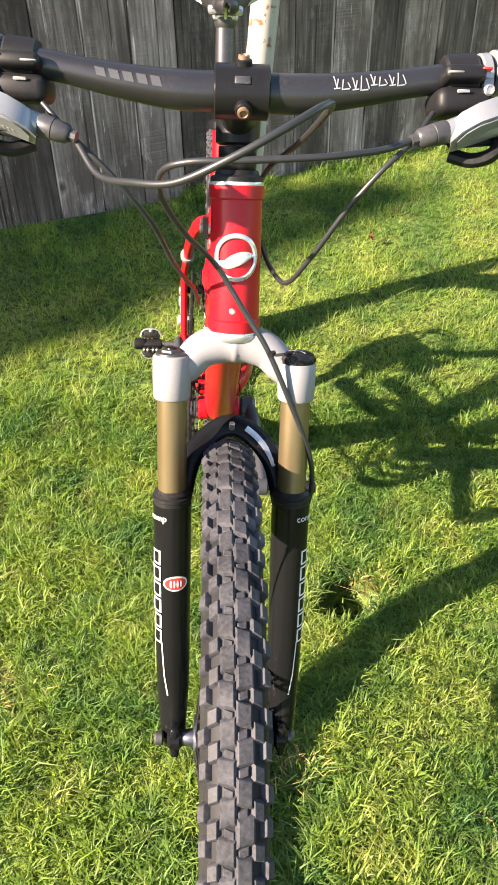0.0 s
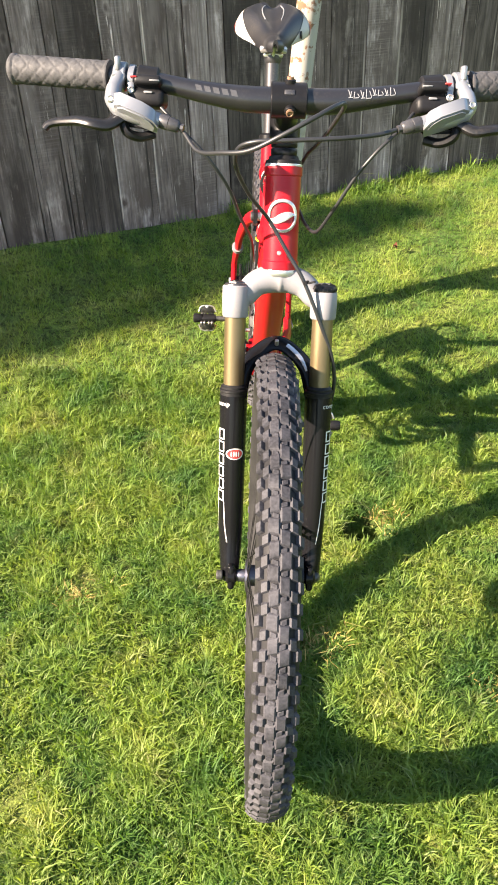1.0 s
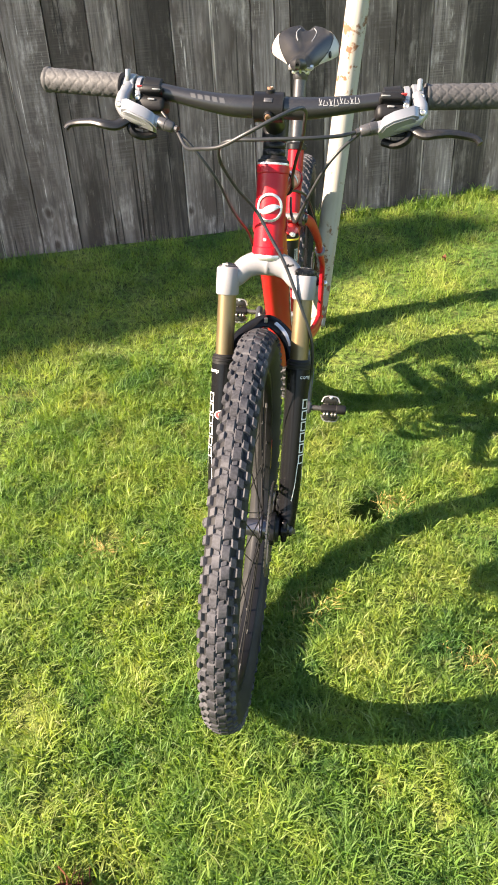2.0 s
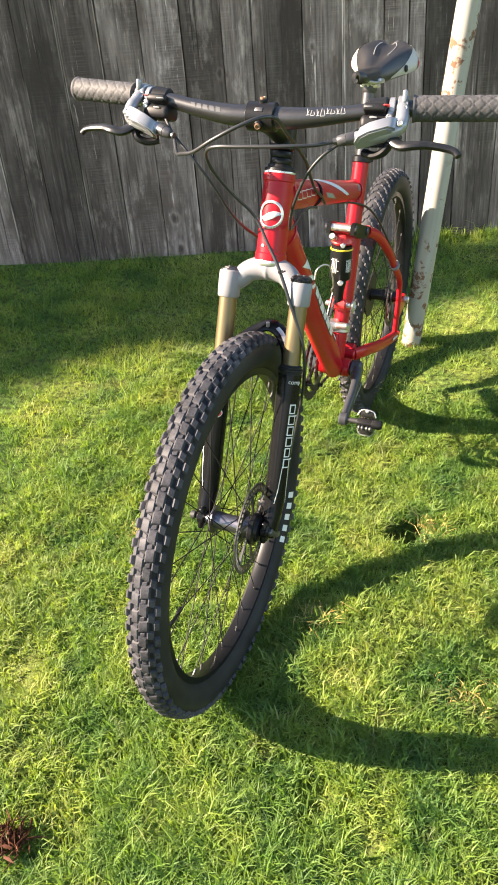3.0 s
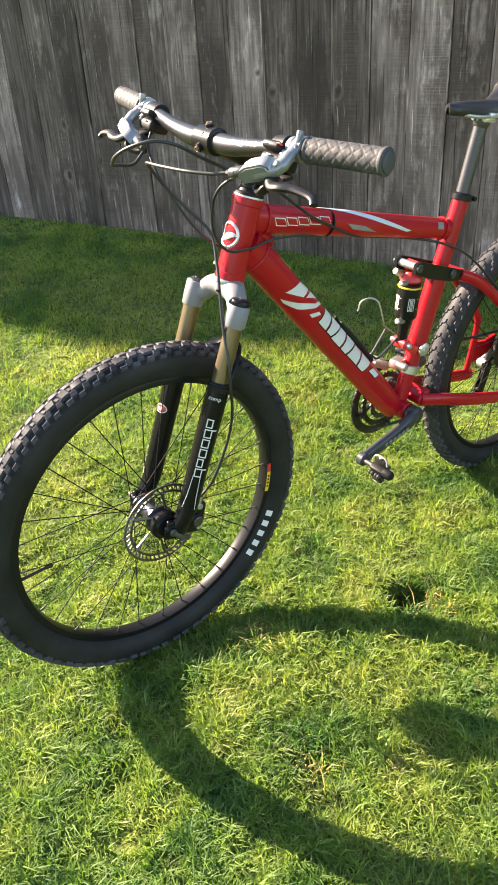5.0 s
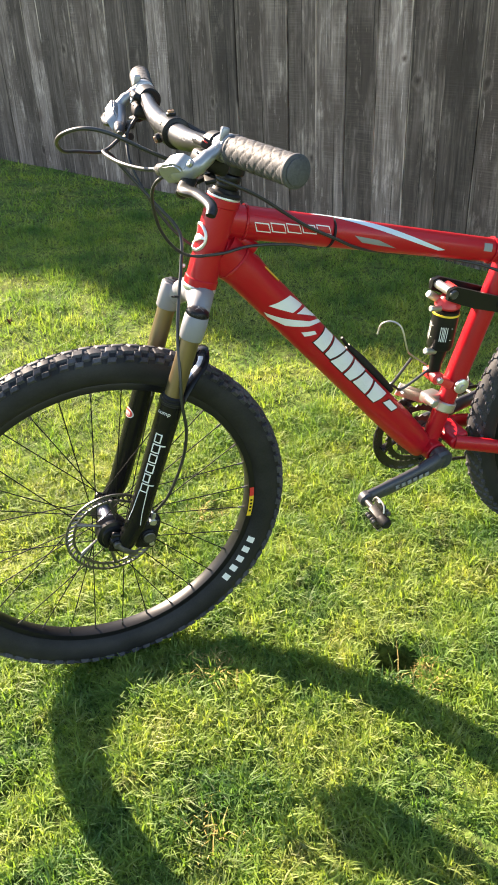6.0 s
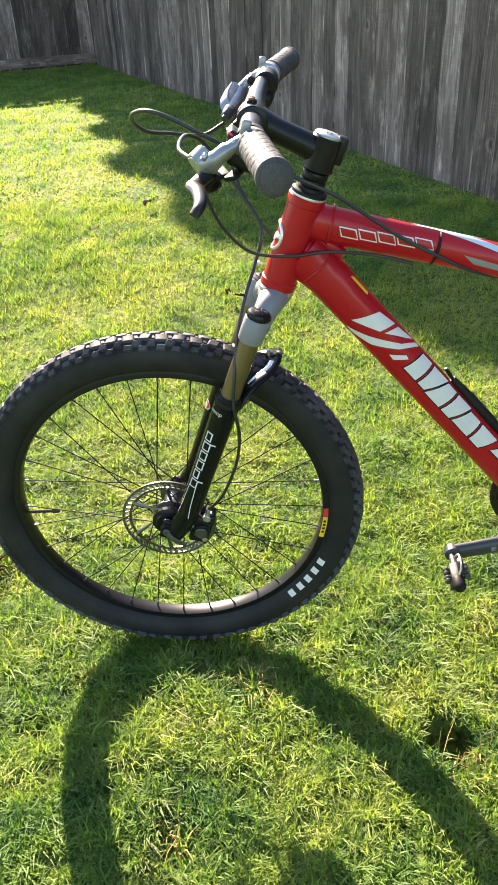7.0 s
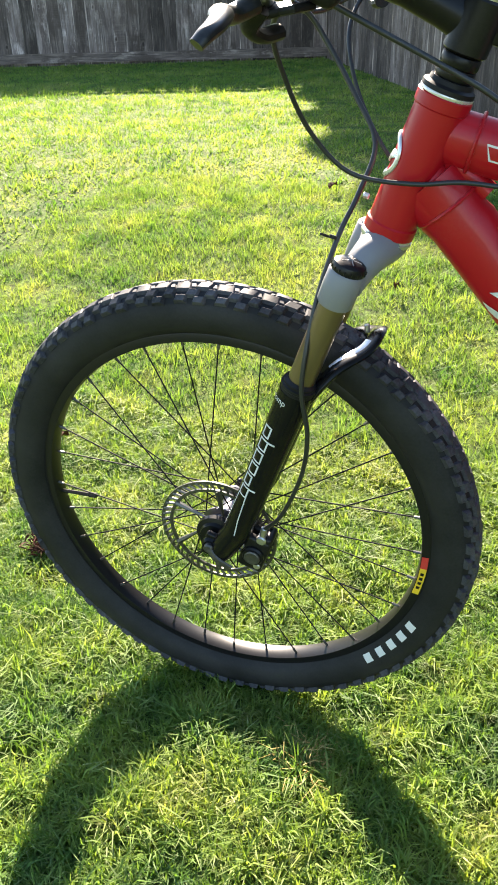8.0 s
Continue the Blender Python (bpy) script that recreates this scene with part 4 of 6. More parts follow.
part("arch_stud", rod((FX, 0.172, 0.594), (FX, 0.171, 0.603), 0.0030, 10), M_steel, fork, "small steel stud on the arch")
# front brake caliper
cal = part("brake_caliper", cat(rbox((0.036, 0.056, 0.294), (0.014, 0.036, 0.058), (-18, 0, 0), 0.006, 3), rbox((0.056, 0.056, 0.294), (0.012, 0.034, 0.054), (-18, 0, 0), 0.005, 3), rbox((0.046, 0.069, 0.300), (0.030, 0.012, 0.048), (-18, 0, 0), 0.005, 3), rod((0.056, 0.056, 0.294), (0.067, 0.056, 0.294), 0.0145, 20), rbox((0.052, 0.038, 0.326), (0.016, 0.024, 0.024), (-18, 0, 0), 0.004)), M_black, fork, "black disc-brake caliper")
part("piston_cap", lathe([(0, 0.0105), (0.002, 0.0105), (0.003, 0.0090), (0.0024, 0.0045)], (0.0668, 0.056, 0.294), X, 18), M_darksteel, cal, "dark piston cap")
part("hose_fitting", cat(rod((0.050, 0.066, 0.318), (0.062, 0.066, 0.318), 0.0070, 14), rod((0.056, 0.066, 0.318), (0.057, 0.070, 0.338), 0.0042, 10)), M_steel, cal, "steel hose fitting")
parts("caliper_bolt", (rod((0.054, 0.060, 0.275), (0.063, 0.060, 0.275), 0.005, 10), rod((0.054, 0.040, 0.305), (0.063, 0.040, 0.305), 0.0045, 10)), M_steel, cal)

# ----- frame -----
frame_part = group_part("bicycle_frame", bike, "glossy red aluminium frame with white stripes")
HT0, HT1 = Vector((0.003, 0.1855, 0.7045)), Vector((0.003, 0.2270, 0.8315))
hl = (HT1 - HT0).length
head = part("head_tube", lathe([(0, 0.0245), (0.001, 0.0256), (0.011, 0.0256), (0.0125, 0.0240), (hl * 0.5, 0.0238), (hl - 0.0125, 0.0240), (hl - 0.011, 0.0256), (hl - 0.001, 0.0256), (hl, 0.0245)], HT0, HT1 - HT0, 40), M_red, frame_part, "red head tube with flared ends")
parts("headset_cup", (lathe([(0, 0.0246), (0.002, 0.0250), (0.003, 0.0246)], HT1, LEAN, 32), lathe([(-0.003, 0.0246), (-0.002, 0.0250), (0, 0.0246)], HT0, LEAN, 32)), M_chrome, head, "thin bright headset edge")
# round emblem drawn as a plain ring and a swept bar
mid = HT0 + (HT1 - HT0) * 0.53
axis = (HT1 - HT0).normalized()
fwd = Vector((0, -axis.z, axis.y))


def on_head(u, v, lift):
    w = u / 0.0240
    return mid + axis * v + (fwd * math.cos(w) + X * math.sin(w)) * (0.0240 + lift)


ring_pts = [on_head(0.0192 * math.cos(2 * math.pi * i / 40), 0.0196 * math.sin(2 * math.pi * i / 40), 0.0008) for i in range(41)]
part("emblem", sweep(ring_pts, (0.0024, 0.0016), 8, False, side=axis), M_chrome, head, "chrome ring emblem")
swoosh = curve([on_head(-0.0182, -0.0045, 0.0008), on_head(-0.009, -0.0060, 0.0008), on_head(0.0, -0.002, 0.0008), on_head(0.009, 0.0015, 0.0008), on_head(0.0182, 0.002, 0.0008)], 6)
part("emblem", sweep(swoosh, [(0.0008 + 0.0048 * math.sin(math.pi * i / (len(swoosh) - 1)), 0.0012) for i in range(len(swoosh))], 8, side=axis), M_chrome, head, "chrome swept bar of the emblem")
part("cable_guide", rod((0.0, 0.158, 0.738), (0.0, 0.164, 0.736), 0.003, 8), M_steel, head)

TT0, TT1 = Vector((0, 0.228, 0.797)), Vector((0, 0.738, 0.679))
tt_r0, tt_r1 = (0.0195, 0.0255), (0.0175, 0.0205)
n = 14
tt = part("top_tube", sweep([TT0.lerp(TT1, i / n) for i in range(n + 1)], [(tt_r0[0] + (tt_r1[0] - tt_r0[0]) * i / n, tt_r0[1] + (tt_r1[1] - tt_r0[1]) * i / n) for i in range(n + 1)], 28), M_red, frame_part, "red top tube with pale stripes")
DT0, DT1 = Vector((0, 0.220, 0.756)), Vector((0, 0.632, 0.294))
dt_r0, dt_r1 = (0.0255, 0.0305), (0.0250, 0.0295)
dt = part("down_tube", sweep([DT0.lerp(DT1, i / n) for i in range(n + 1)], [(dt_r0[0], dt_r0[1])] * 2 + [(0.0252, 0.030)] * (n - 3) + [(0.0245, 0.0285), (0.022, 0.025)], 30), M_red, frame_part, "red down tube with bold white blocks")
ST0, ST1 = Vector((0, 0.648, 0.290)), Vector((0, 0.777, 0.738))
part("seat_tube", sweep([ST0.lerp(ST1, i / n) for i in range(n + 1)], 0.0172, 24), M_red, frame_part, "red seat tube")
# gussets and welds at the joints
part("gusset", cat(sweep([(0, 0.214, 0.750), (0, 0.262, 0.712), (0, 0.310, 0.660)], [(0.0235, 0.030), (0.0254, 0.0305), (0.0225, 0.024)], 20), sweep(curve([(0, 0.236, 0.775), (0, 0.256, 0.762), (0, 0.275, 0.748)], 4), (0.010, 0.010), 14)), M_red, frame_part, "red gusset behind the head tube")
weld = []
for c, d, ra, rb in ((TT0 + (TT1 - TT0).normalized() * 0.030, TT1 - TT0, 0.0205, 0.0265), (DT0 + (DT1 - DT0).normalized() * 0.030, DT1 - DT0, 0.0265, 0.0315), (TT1 - (TT1 - TT0).normalized() * 0.018, TT1 - TT0, 0.0190, 0.0220)):
    d = d.normalized()
    o = d.cross(X)
    pts = [c + X * (ra * math.cos(2 * math.pi * i / 36)) + o * (rb * math.sin(2 * math.pi * i / 36)) for i in range(37)]
    weld.append(sweep(pts, [0.0016 + 0.0006 * (i % 2) for i in range(37)], 6, False))
parts("weld", weld, M_red, frame_part, "beaded weld seam")
part("bottom_bracket_shell", lathe([(-0.036, 0.0195), (-0.034, 0.0215), (0.034, 0.0215), (0.036, 0.0195)], (0, 0.647, 0.292), X, 30), M_red, frame_part, "red bottom bracket shell")
part("rear_shock_mount", cat(rbox((0, 0.726, 0.678), (0.020, 0.016, 0.030), (-15, 0, 0), 0.003), rbox((0, 0.742, 0.640), (0.024, 0.012, 0.020), (-15, 0, 0), 0.003)), M_red, frame_part, "red reinforcement at the top tube end")

# stripes and lettering on the tubes as plain shapes
for sgn in (1, -1):
    f = (lambda d: -d) if sgn > 0 else (lambda d: 180 + d)
    # white-edged blocks in place of the name
    for name_mat, edge, lift, lab in ((M_decal, 0.0, 0.0006, "white outlines of the blocks"), (M_red, 1.0, 0.0010, "red fill of the outlined blocks")):
        q = []
        for i in range(5):
            u, w, e, v = 0.046 + i * 0.0258, 0.0238, 0.0014 * edge, 4.0 * edge
            lo, hi = -15 + i * 4, 16 + i * 4
            q.append([(u + e, f(lo + v)), (u + w - e, f(lo + v)), (u + w - 0.006 - e, f(hi - v)), (u - 0.006 + e, f(hi - v))])
        part("tube_print", on_tube(TT0, TT1, tt_r0, tt_r1, q, lift, 3), name_mat, tt, lab)
    part("tube_stripe", on_tube(TT0, TT1, tt_r0, tt_r1, [[(0.135, f(98)), (0.205, f(98)), (0.396, f(-10)), (0.382, f(-16))]], 0.0006, 10), M_decalblue, tt, "pale tapered stripe")
    part("tube_stripe", on_tube(TT0, TT1, tt_r0, tt_r1, [[(0.215, f(8)), (0.262, f(1)), (0.300, f(-26)), (0.232, f(-16))]], 0.0005, 6), M_greydecal, tt, "grey lower flash")
    # swept white flashes
    q = [[(0.118, f(-22)), (0.139, f(52)), (0.171, f(66)), (0.160, f(14))], [(0.167, f(20)), (0.178, f(66)), (0.212, f(82)), (0.200, f(60))]]
    q += [[(0.124, f(-50)), (0.157, f(-14)), (0.168, f(-30)), (0.136, f(-54))], [(0.157, f(-14)), (0.198, f(34)), (0.202, f(20)), (0.168, f(-30))], [(0.198, f(34)), (0.220, f(82)), (0.226, f(76)), (0.202, f(20))]]
    q += [[(0.198, f(-10)), (0.217, f(23)), (0.224, f(20)), (0.209, f(-12))]]
    part("tube_stripe", on_tube(DT0, DT1, dt_r0, dt_r1, q, 0.0006, 8), M_decal, dt, "white swept flash")
    # three bold slanted slabs with a slit, and a small one, each with a dark edge
    for mat, grow, lift, lab in ((M_black, 1.0, 0.0005, "dark edges of the slabs"), (M_decal, 0.0, 0.0009, "bold white slanted slabs")):
        q = []
        g, d = 0.0020 * grow, 3.5 * grow
        for u0, u1, v0, v1, lo, hi in ((0.230, 0.280, 0.238, 0.302, -6, 68), (0.284, 0.346, 0.304, 0.364, -10, 62), (0.352, 0.422, 0.366, 0.438, -8, 52)):
            m0, m1 = u0 + (u1 - u0) * 0.62, v0 + (v1 - v0) * 0.40
            q.append([(u0 - g, f(lo - d)), (m0 - 0.003 + g, f(lo - d)), (m1 - 0.003 + g, f(hi + d)), (v0 - g, f(hi + d))])
            q.append([(m0 + 0.003 - g, f(lo - d)), (u1 + g, f(lo - d)), (v1 + g, f(hi + d)), (m1 + 0.003 - g, f(hi + d))])
        q.append([(0.440 - g, f(14 - d)), (0.470 + g, f(14 - d)), (0.480 + g, f(40 + d)), (0.452 - g, f(40 + d))])
        part("tube_print", on_tube(DT0, DT1, dt_r0, dt_r1, q, lift, 4), mat, dt, lab)
part("tube_sticker", on_tube(TT0, TT1, tt_r0, tt_r1, [[(0.476, -4), (0.494, -4), (0.494, -42), (0.476, -42)]], 0.0006, 4), M_greydecal, tt, "small grey label")
part("tube_sticker", on_tube(DT0, DT1, dt_r0, dt_r1, [[(0.072, -72), (0.108, -72), (0.108, -60), (0.072, -60)]], 0.0006, 4), M_decalyellow, dt, "small yellow label")
part("chain_guard_edge", sweep(curve([(0.018, 0.598, 0.338), (0.020, 0.612, 0.322), (0.020, 0.622, 0.312), (0.012, 0.626, 0.308)], 5), 0.0016, 6), M_steel, frame_part, "bright scuffed edge at the bottom bracket")

# swingarm
swing = group_part("swingarm", bike, "red rear swingarm with bent stays")
for s in (1, -1):
    part("chainstay", sweep(curve([(s * 0.030, 0.690, 0.306), (s * 0.048, 0.745, 0.296), (s * 0.062, 0.850, 0.266), (s * 0.070, 0.985, 0.232), (s * 0.071, 1.000, 0.234)], 6), (0.0105, 0.0150), 16), M_red, swing, "red chainstay")
    part("seatstay", sweep(curve([(s * 0.024, 0.775, 0.580), (s * 0.040, 0.830, 0.552), (s * 0.056, 0.900, 0.490), (s * 0.062, 0.950, 0.440), (s * 0.068, 0.992, 0.398), (s * 0.070, 1.003, 0.365), (s * 0.071, 0.998, 0.300), (s * 0.071, 0.988, 0.240)], 6), [(0.0105 - 0.0035 * min(1.0, i / 24), 0.0130 - 0.0030 * min(1.0, i / 24)) for i in range(43)], 16), M_red, swing, "red bent seatstay and upright")
    part("dropout_plate", prism([(0.988, 0.262), (1.05, 0.272), (1.10, 0.282), (1.108, 0.303), (1.08, 0.320), (1.04, 0.312), (0.996, 0.322)], lambda u, v, w, s=s: (s * 0.069 + w, u, v), 0.007), M_red, swing, "red dropout plate")
    part("stay_clamp", lathe([(-0.006, 0.0135), (0.006, 0.0135)], (s * 0.0615, 0.945, 0.445), (0, 0.05, -0.05), 18), M_white, swing, "white band on the seatstay")
part("stay_print", cat(*[rbox((0.0805, 0.930 + i * 0.012, 0.249 - i * 0.003), (0.0012, 0.009, 0.007), (-14, 0, 0), 0.0004, 1) for i in range(5)]), M_decal, swing, "white blocks on the chainstay")
parts("yoke", (sweep([(-0.026, 0.776, 0.579), (0.026, 0.776, 0.579)], 0.013, 16, side=Zv), rbox((0, 0.705, 0.306), (0.062, 0.036, 0.030), (10, 0, 0), 0.006, 3), rod((-0.036, 0.690, 0.306), (0.036, 0.690, 0.306), 0.0125, 18)), M_red, swing, "red swingarm yoke")
parts("axle_nut", (rod((0.066, 1.088, HUB_Z), (0.084, 1.088, HUB_Z), 0.009, 14), rod((-0.084, 1.088, HUB_Z), (-0.066, 1.088, HUB_Z), 0.009, 14)), M_silver, swing, "silver rear axle ends")
# rocker link and shock
rocker = group_part("rocker_link", bike, "black and silver shock rocker")
for s in (1, -1):
    part("rocker_plate", prism([(0.626, 0.634), (0.640, 0.638), (0.740, 0.603), (0.788, 0.586), (0.784, 0.568), (0.740, 0.574), (0.680, 0.592), (0.624, 0.616)], lambda u, v, w, s=s: (s * 0.026 + w, u, v), 0.008), M_black, rocker, "black machined rocker plate")
    for y, z, r in ((0.634, 0.626, 0.0085), (0.742, 0.590, 0.0095), (0.780, 0.577, 0.0065)):
        part("pivot_bolt", lathe([(0, r), (0.004, r), (0.006, r * 0.75), (0.0055, r * 0.4)], (s * 0.029, y, z), (s, 0, 0), 16), M_seatpost, rocker, "grey pivot bolt")
part("rocker_axle", rod((-0.030, 0.636, 0.626), (0.030, 0.636, 0.626), 0.0080, 16), M_steel, rocker, "silver cross axle")
shock = group_part("rear_shock", bike, "black air shock with printed label")
SA, SB = Vector((0, 0.650, 0.622)), Vector((0, 0.638, 0.448))
sd = (SB - SA).normalized()
part("shock_body", lathe([(0.036, 0.017), (0.038, 0.0228), (0.050, 0.0236), (0.108, 0.0236), (0.112, 0.0215), (0.114, 0.016), (0.122, 0.0150), (0.140, 0.0115), (0.166, 0.0105)], SA, sd, 30), M_black, shock, "black air can")
part("shock_head", cat(lathe([(0.012, 0.014), (0.022, 0.0215), (0.030, 0.0235), (0.035, 0.019)], SA, sd, 24), rod((-0.018, 0.650, 0.620), (0.018, 0.650, 0.620), 0.0115, 18)), M_decalred, shock, "red anodised shock head")
part("shock_ring", cat(lathe([(0.0425, 0.0244), (0.044, 0.0250), (0.0458, 0.0246)], SA, sd, 30)), M_decalyellow, shock, "yellow ring")
parts("shock_valve", (rod(SA + sd * 0.030 + Vector((0.008, -0.020, 0)), SA + sd * 0.028 + Vector((0.014, -0.046, 0.004)), 0.005, 12), rod(SA + sd * 0.116 + Vector((0.006, -0.012, 0)), SA + sd * 0.114 + Vector((0.012, -0.038, 0.006)), 0.006, 12), rod(SA + sd * 0.020 + Vector((-0.012, -0.016, 0.0)), SA + sd * 0.014 + Vector((-0.014, -0.036, 0.006)), 0.007, 12)), M_steel, shock, "steel air valves")
q = [[(u, -8), (u + 0.0014, -8), (u + 0.0014, 138), (u, 138)] for u in (0.066, 0.088)]
q += [[(0.062, 96 + 9 * i), (0.094, 98 + 9 * i), (0.094, 101 + 9 * i), (0.062, 99 + 9 * i)] for i in range(4)]
q += [[(0.064, a), (0.092, a), (0.092, a + 3), (0.064, a + 3)] for a in (14, 22, 28, 34, 42)]
part("shock_print", on_tube(SA, SB, (0.0236, 0.0236), (0.0236, 0.0236), q, 0.0007, 3), M_decal, shock, "white illegible print")
part("shock_foot", cat(rod((-0.020, 0.638, 0.452), (0.020, 0.638, 0.452), 0.012, 18), rbox((0, 0.652, 0.442), (0.044, 0.045, 0.016), (-30, 0, 0), 0.004)), M_decalred, shock, "red lower shock mount")
part("shock_bolt", rod((-0.028, 0.638, 0.452), (0.028, 0.638, 0.452), 0.006, 12), M_silver, shock, "silver mounting bolt")
# seat tube fittings
part("reinforcing_sleeve", cat(sweep([ST0.lerp(ST1, 0.30), ST0.lerp(ST1, 0.66)], (0.021, 0.021), 20), rbox((0, 0.700, 0.475), (0.030, 0.020, 0.11), (-16, 0, 0), 0.004)), M_red, frame_part, "red stepped reinforcement on the seat tube")
part("pivot_cover", cat(lathe([(0.0, 0.015), (0.004, 0.015), (0.006, 0.011)], (0.0205, 0.690, 0.428), X, 20), lathe([(0.0055, 0.006), (0.009, 0.005)], (0.0205, 0.690, 0.428), X, 12)), M_silver, frame_part, "silver pivot cover")
part("front_derailleur", cat(lathe([(-0.010, 0.0205), (-0.008, 0.0225), (0.008, 0.0225), (0.010, 0.0205)], ST0.lerp(ST1, 0.20), ST1 - ST0, 22), rbox((-0.012, 0.650, 0.395), (0.030, 0.040, 0.022), (-10, 0, 20), 0.005), rbox((-0.045, 0.625, 0.388), (0.004, 0.075, 0.020), (-28, 0, 0), 0.0015), rbox((-0.054, 0.630, 0.386), (0.003, 0.070, 0.026), (-28, 0, 0), 0.0012), rod((-0.054, 0.600, 0.402), (-0.030, 0.600, 0.402), 0.004, 10), rod((0.0, 0.634, 0.402), (0.026, 0.634, 0.402), 0.008, 14)), M_steel, bike, "silver front derailleur clamped to the seat tube")

# ----- cranks, pedals, chain -----
crankset = group_part("crankset", bike, "black cranks with toothed chainrings")
BB = Vector((0, 0.647, 0.292))
part("crank_arm", cat(sweep(curve([(0.050, 0.648, 0.292), (0.058, 0.625, 0.288), (0.066, 0.56, 0.275), (0.070, 0.478, 0.258)], 6), [(0.0140, 0.0205)] * 3 + [(0.0120, 0.0185)] * 6 + [(0.0100, 0.0158)] * 7 + [(0.0095, 0.0150)] * 3, 16), rod((0.036, 0.647, 0.292), (0.064, 0.647, 0.292), 0.0205, 24), rod((0.060, 0.474, 0.257), (0.080, 0.474, 0.257), 0.0145, 20)), M_crank, crankset, "black left crank arm")
part("crank_print", cat(*[rbox((0.0768, 0.60 - 0.0125 * i, 0.2835 - 0.0026 * i), (0.0012, 0.009, 0.0085), (12, 0, 6), 0.0004, 1) for i in range(6)]), M_greydecal, crankset, "grey worn print on the crank")
part("crank_arm", cat(sweep(curve([(-0.055, 0.647, 0.292), (-0.064, 0.67, 0.297), (-0.072, 0.74, 0.311), (-0.076, 0.815, 0.326)], 6), [(0.0140, 0.0205)] * 3 + [(0.0120, 0.0185)] * 6 + [(0.0100, 0.0158)] * 7 + [(0.0095, 0.0150)] * 3, 16), rod((-0.064, 0.647, 0.292), (-0.036, 0.647, 0.292), 0.0205, 24)), M_crank, crankset, "black right crank arm")
for x, r, teeth, inner, mat in ((-0.052, 0.090, 44, 0.072, M_ring), (-0.045, 0.068, 32, 0.054, M_ring), (-0.038, 0.048, 22, 0.034, M_darksteel)):
    part("chainring", gear(BB, x, r, teeth, inner, 0.0032), mat, crankset, "worn toothed chainring")
part("spider", cat(*[sweep([BB + Vector((-0.050, 0.015 * math.cos(a), 0.015 * math.sin(a))), BB + Vector((-0.049, 0.076 * math.cos(a), 0.076 * math.sin(a)))], (0.003, 0.0075), 8) for a in [0.3 + i * math.pi / 2 for i in range(4)]], *[rod(BB + Vector((-0.056, 0.074 * math.cos(a), 0.074 * math.sin(a))), BB + Vector((-0.036, 0.074 * math.cos(a), 0.074 * math.sin(a))), 0.005, 10) for a in [0.3 + i * math.pi / 2 for i in range(4)]]), M_ring, crankset, "dark four-armed spider")


M_pedal = coated("dark_pedal_steel", (0.055, 0.054, 0.052), 0.3, (0.3, 0.45), 0.8)


def build_pedal(c, s, label):
    x, y, z = c
    p = group_part("pedal", bike, label)
    tip = Matrix.Translation(Vector(c)) @ Matrix.Rotation(radians(58), 4, "X") @ Matrix.Translation(-Vector(c))
    for e in (-1, 1):
        part("jaw_edge", moved(sweep(curve([(x - 0.020, y + e * 0.014, z + e * 0.010), (x - 0.012, y + e * 0.026, z + e * 0.014), (x + 0.012, y + e * 0.026, z + e * 0.014), (x + 0.020, y + e * 0.014, z + e * 0.010)], 5), 0.0016, 8), tip), M_steel, p, "bright worn steel edge")
    part("pedal_axle", rod((x - s * 0.050, y, z), (x + s * 0.022, y, z), 0.0058, 12), M_darksteel, p, "steel pedal axle")
    part("pedal_body", cat(rbox((x, y, z), (0.042, 0.018, 0.014), (20, 0, 0), 0.004), lathe([(-0.010, 0.008), (-0.008, 0.0105), (0.008, 0.0105), (0.012, 0.008)], (x + s * 0.022, y, z), X, 16)), M_plastic, p, "black pedal body")
    for k in (-1, 1):
        part("cleat_jaw", moved(cat(rbox((x, y + k * 0.016, z + k * 0.006), (0.034, 0.010, 0.007), (22, 0, 0), 0.0025), rbox((x, y + k * 0.022, z + k * 0.010), (0.022, 0.008, 0.004), (35, 0, 0), 0.0012)), tip), M_pedal, p, "worn dark steel cleat jaw")
        part("jaw_plate", moved(rbox((x, y + k * 0.019, z + k * 0.008), (0.026, 0.012, 0.008), (22, 0, 0), 0.002), tip), M_ring, p, "black jaw plate")
        parts("spring_coil", [moved(lathe([(-0.003, 0.0040), (0.0, 0.0056), (0.003, 0.0040)], (x + e, y + k * 0.012, z - k * 0.009), X, 12), tip) for e in (-0.012, -0.005, 0.005, 0.012)], M_darksteel, p, "steel spring")
        part("tension_screw", moved(lathe([(0, 0.0035), (0.003, 0.0035), (0.004, 0.0025)], (x, y + k * 0.024, z + k * 0.013), (0, k * 0.5, 0.8), 10), tip), M_silver, p, "small screw")
    return p


build_pedal((0.122, 0.470, 0.259), 1, "worn clipless pedal with steel jaws")
build_pedal((-0.128, 0.814, 0.322), -1, "worn clipless pedal with steel jaws")
cas = group_part("cassette", bike, "stack of grey steel sprockets")
for i in range(8):
    part("sprocket", gear(REAR, -0.024 - i * 0.0046, 0.062 - i * 0.0052, 32 - i * 3, 0.017, 0.0018, 0.004), M_ring, cas)
mech = group_part("rear_derailleur", bike, "silver and black rear derailleur")
part("derailleur_body", cat(rbox((-0.072, 1.075, 0.262), (0.020, 0.040, 0.034), (-35, 0, 0), 0.008, 3), rod((-0.085, 1.092, 0.272), (-0.062, 1.092, 0.272), 0.014, 18), rod((-0.088, 1.060, 0.240), (-0.058, 1.060, 0.240), 0.013, 18)), M_silver, mech, "silver derailleur knuckles")
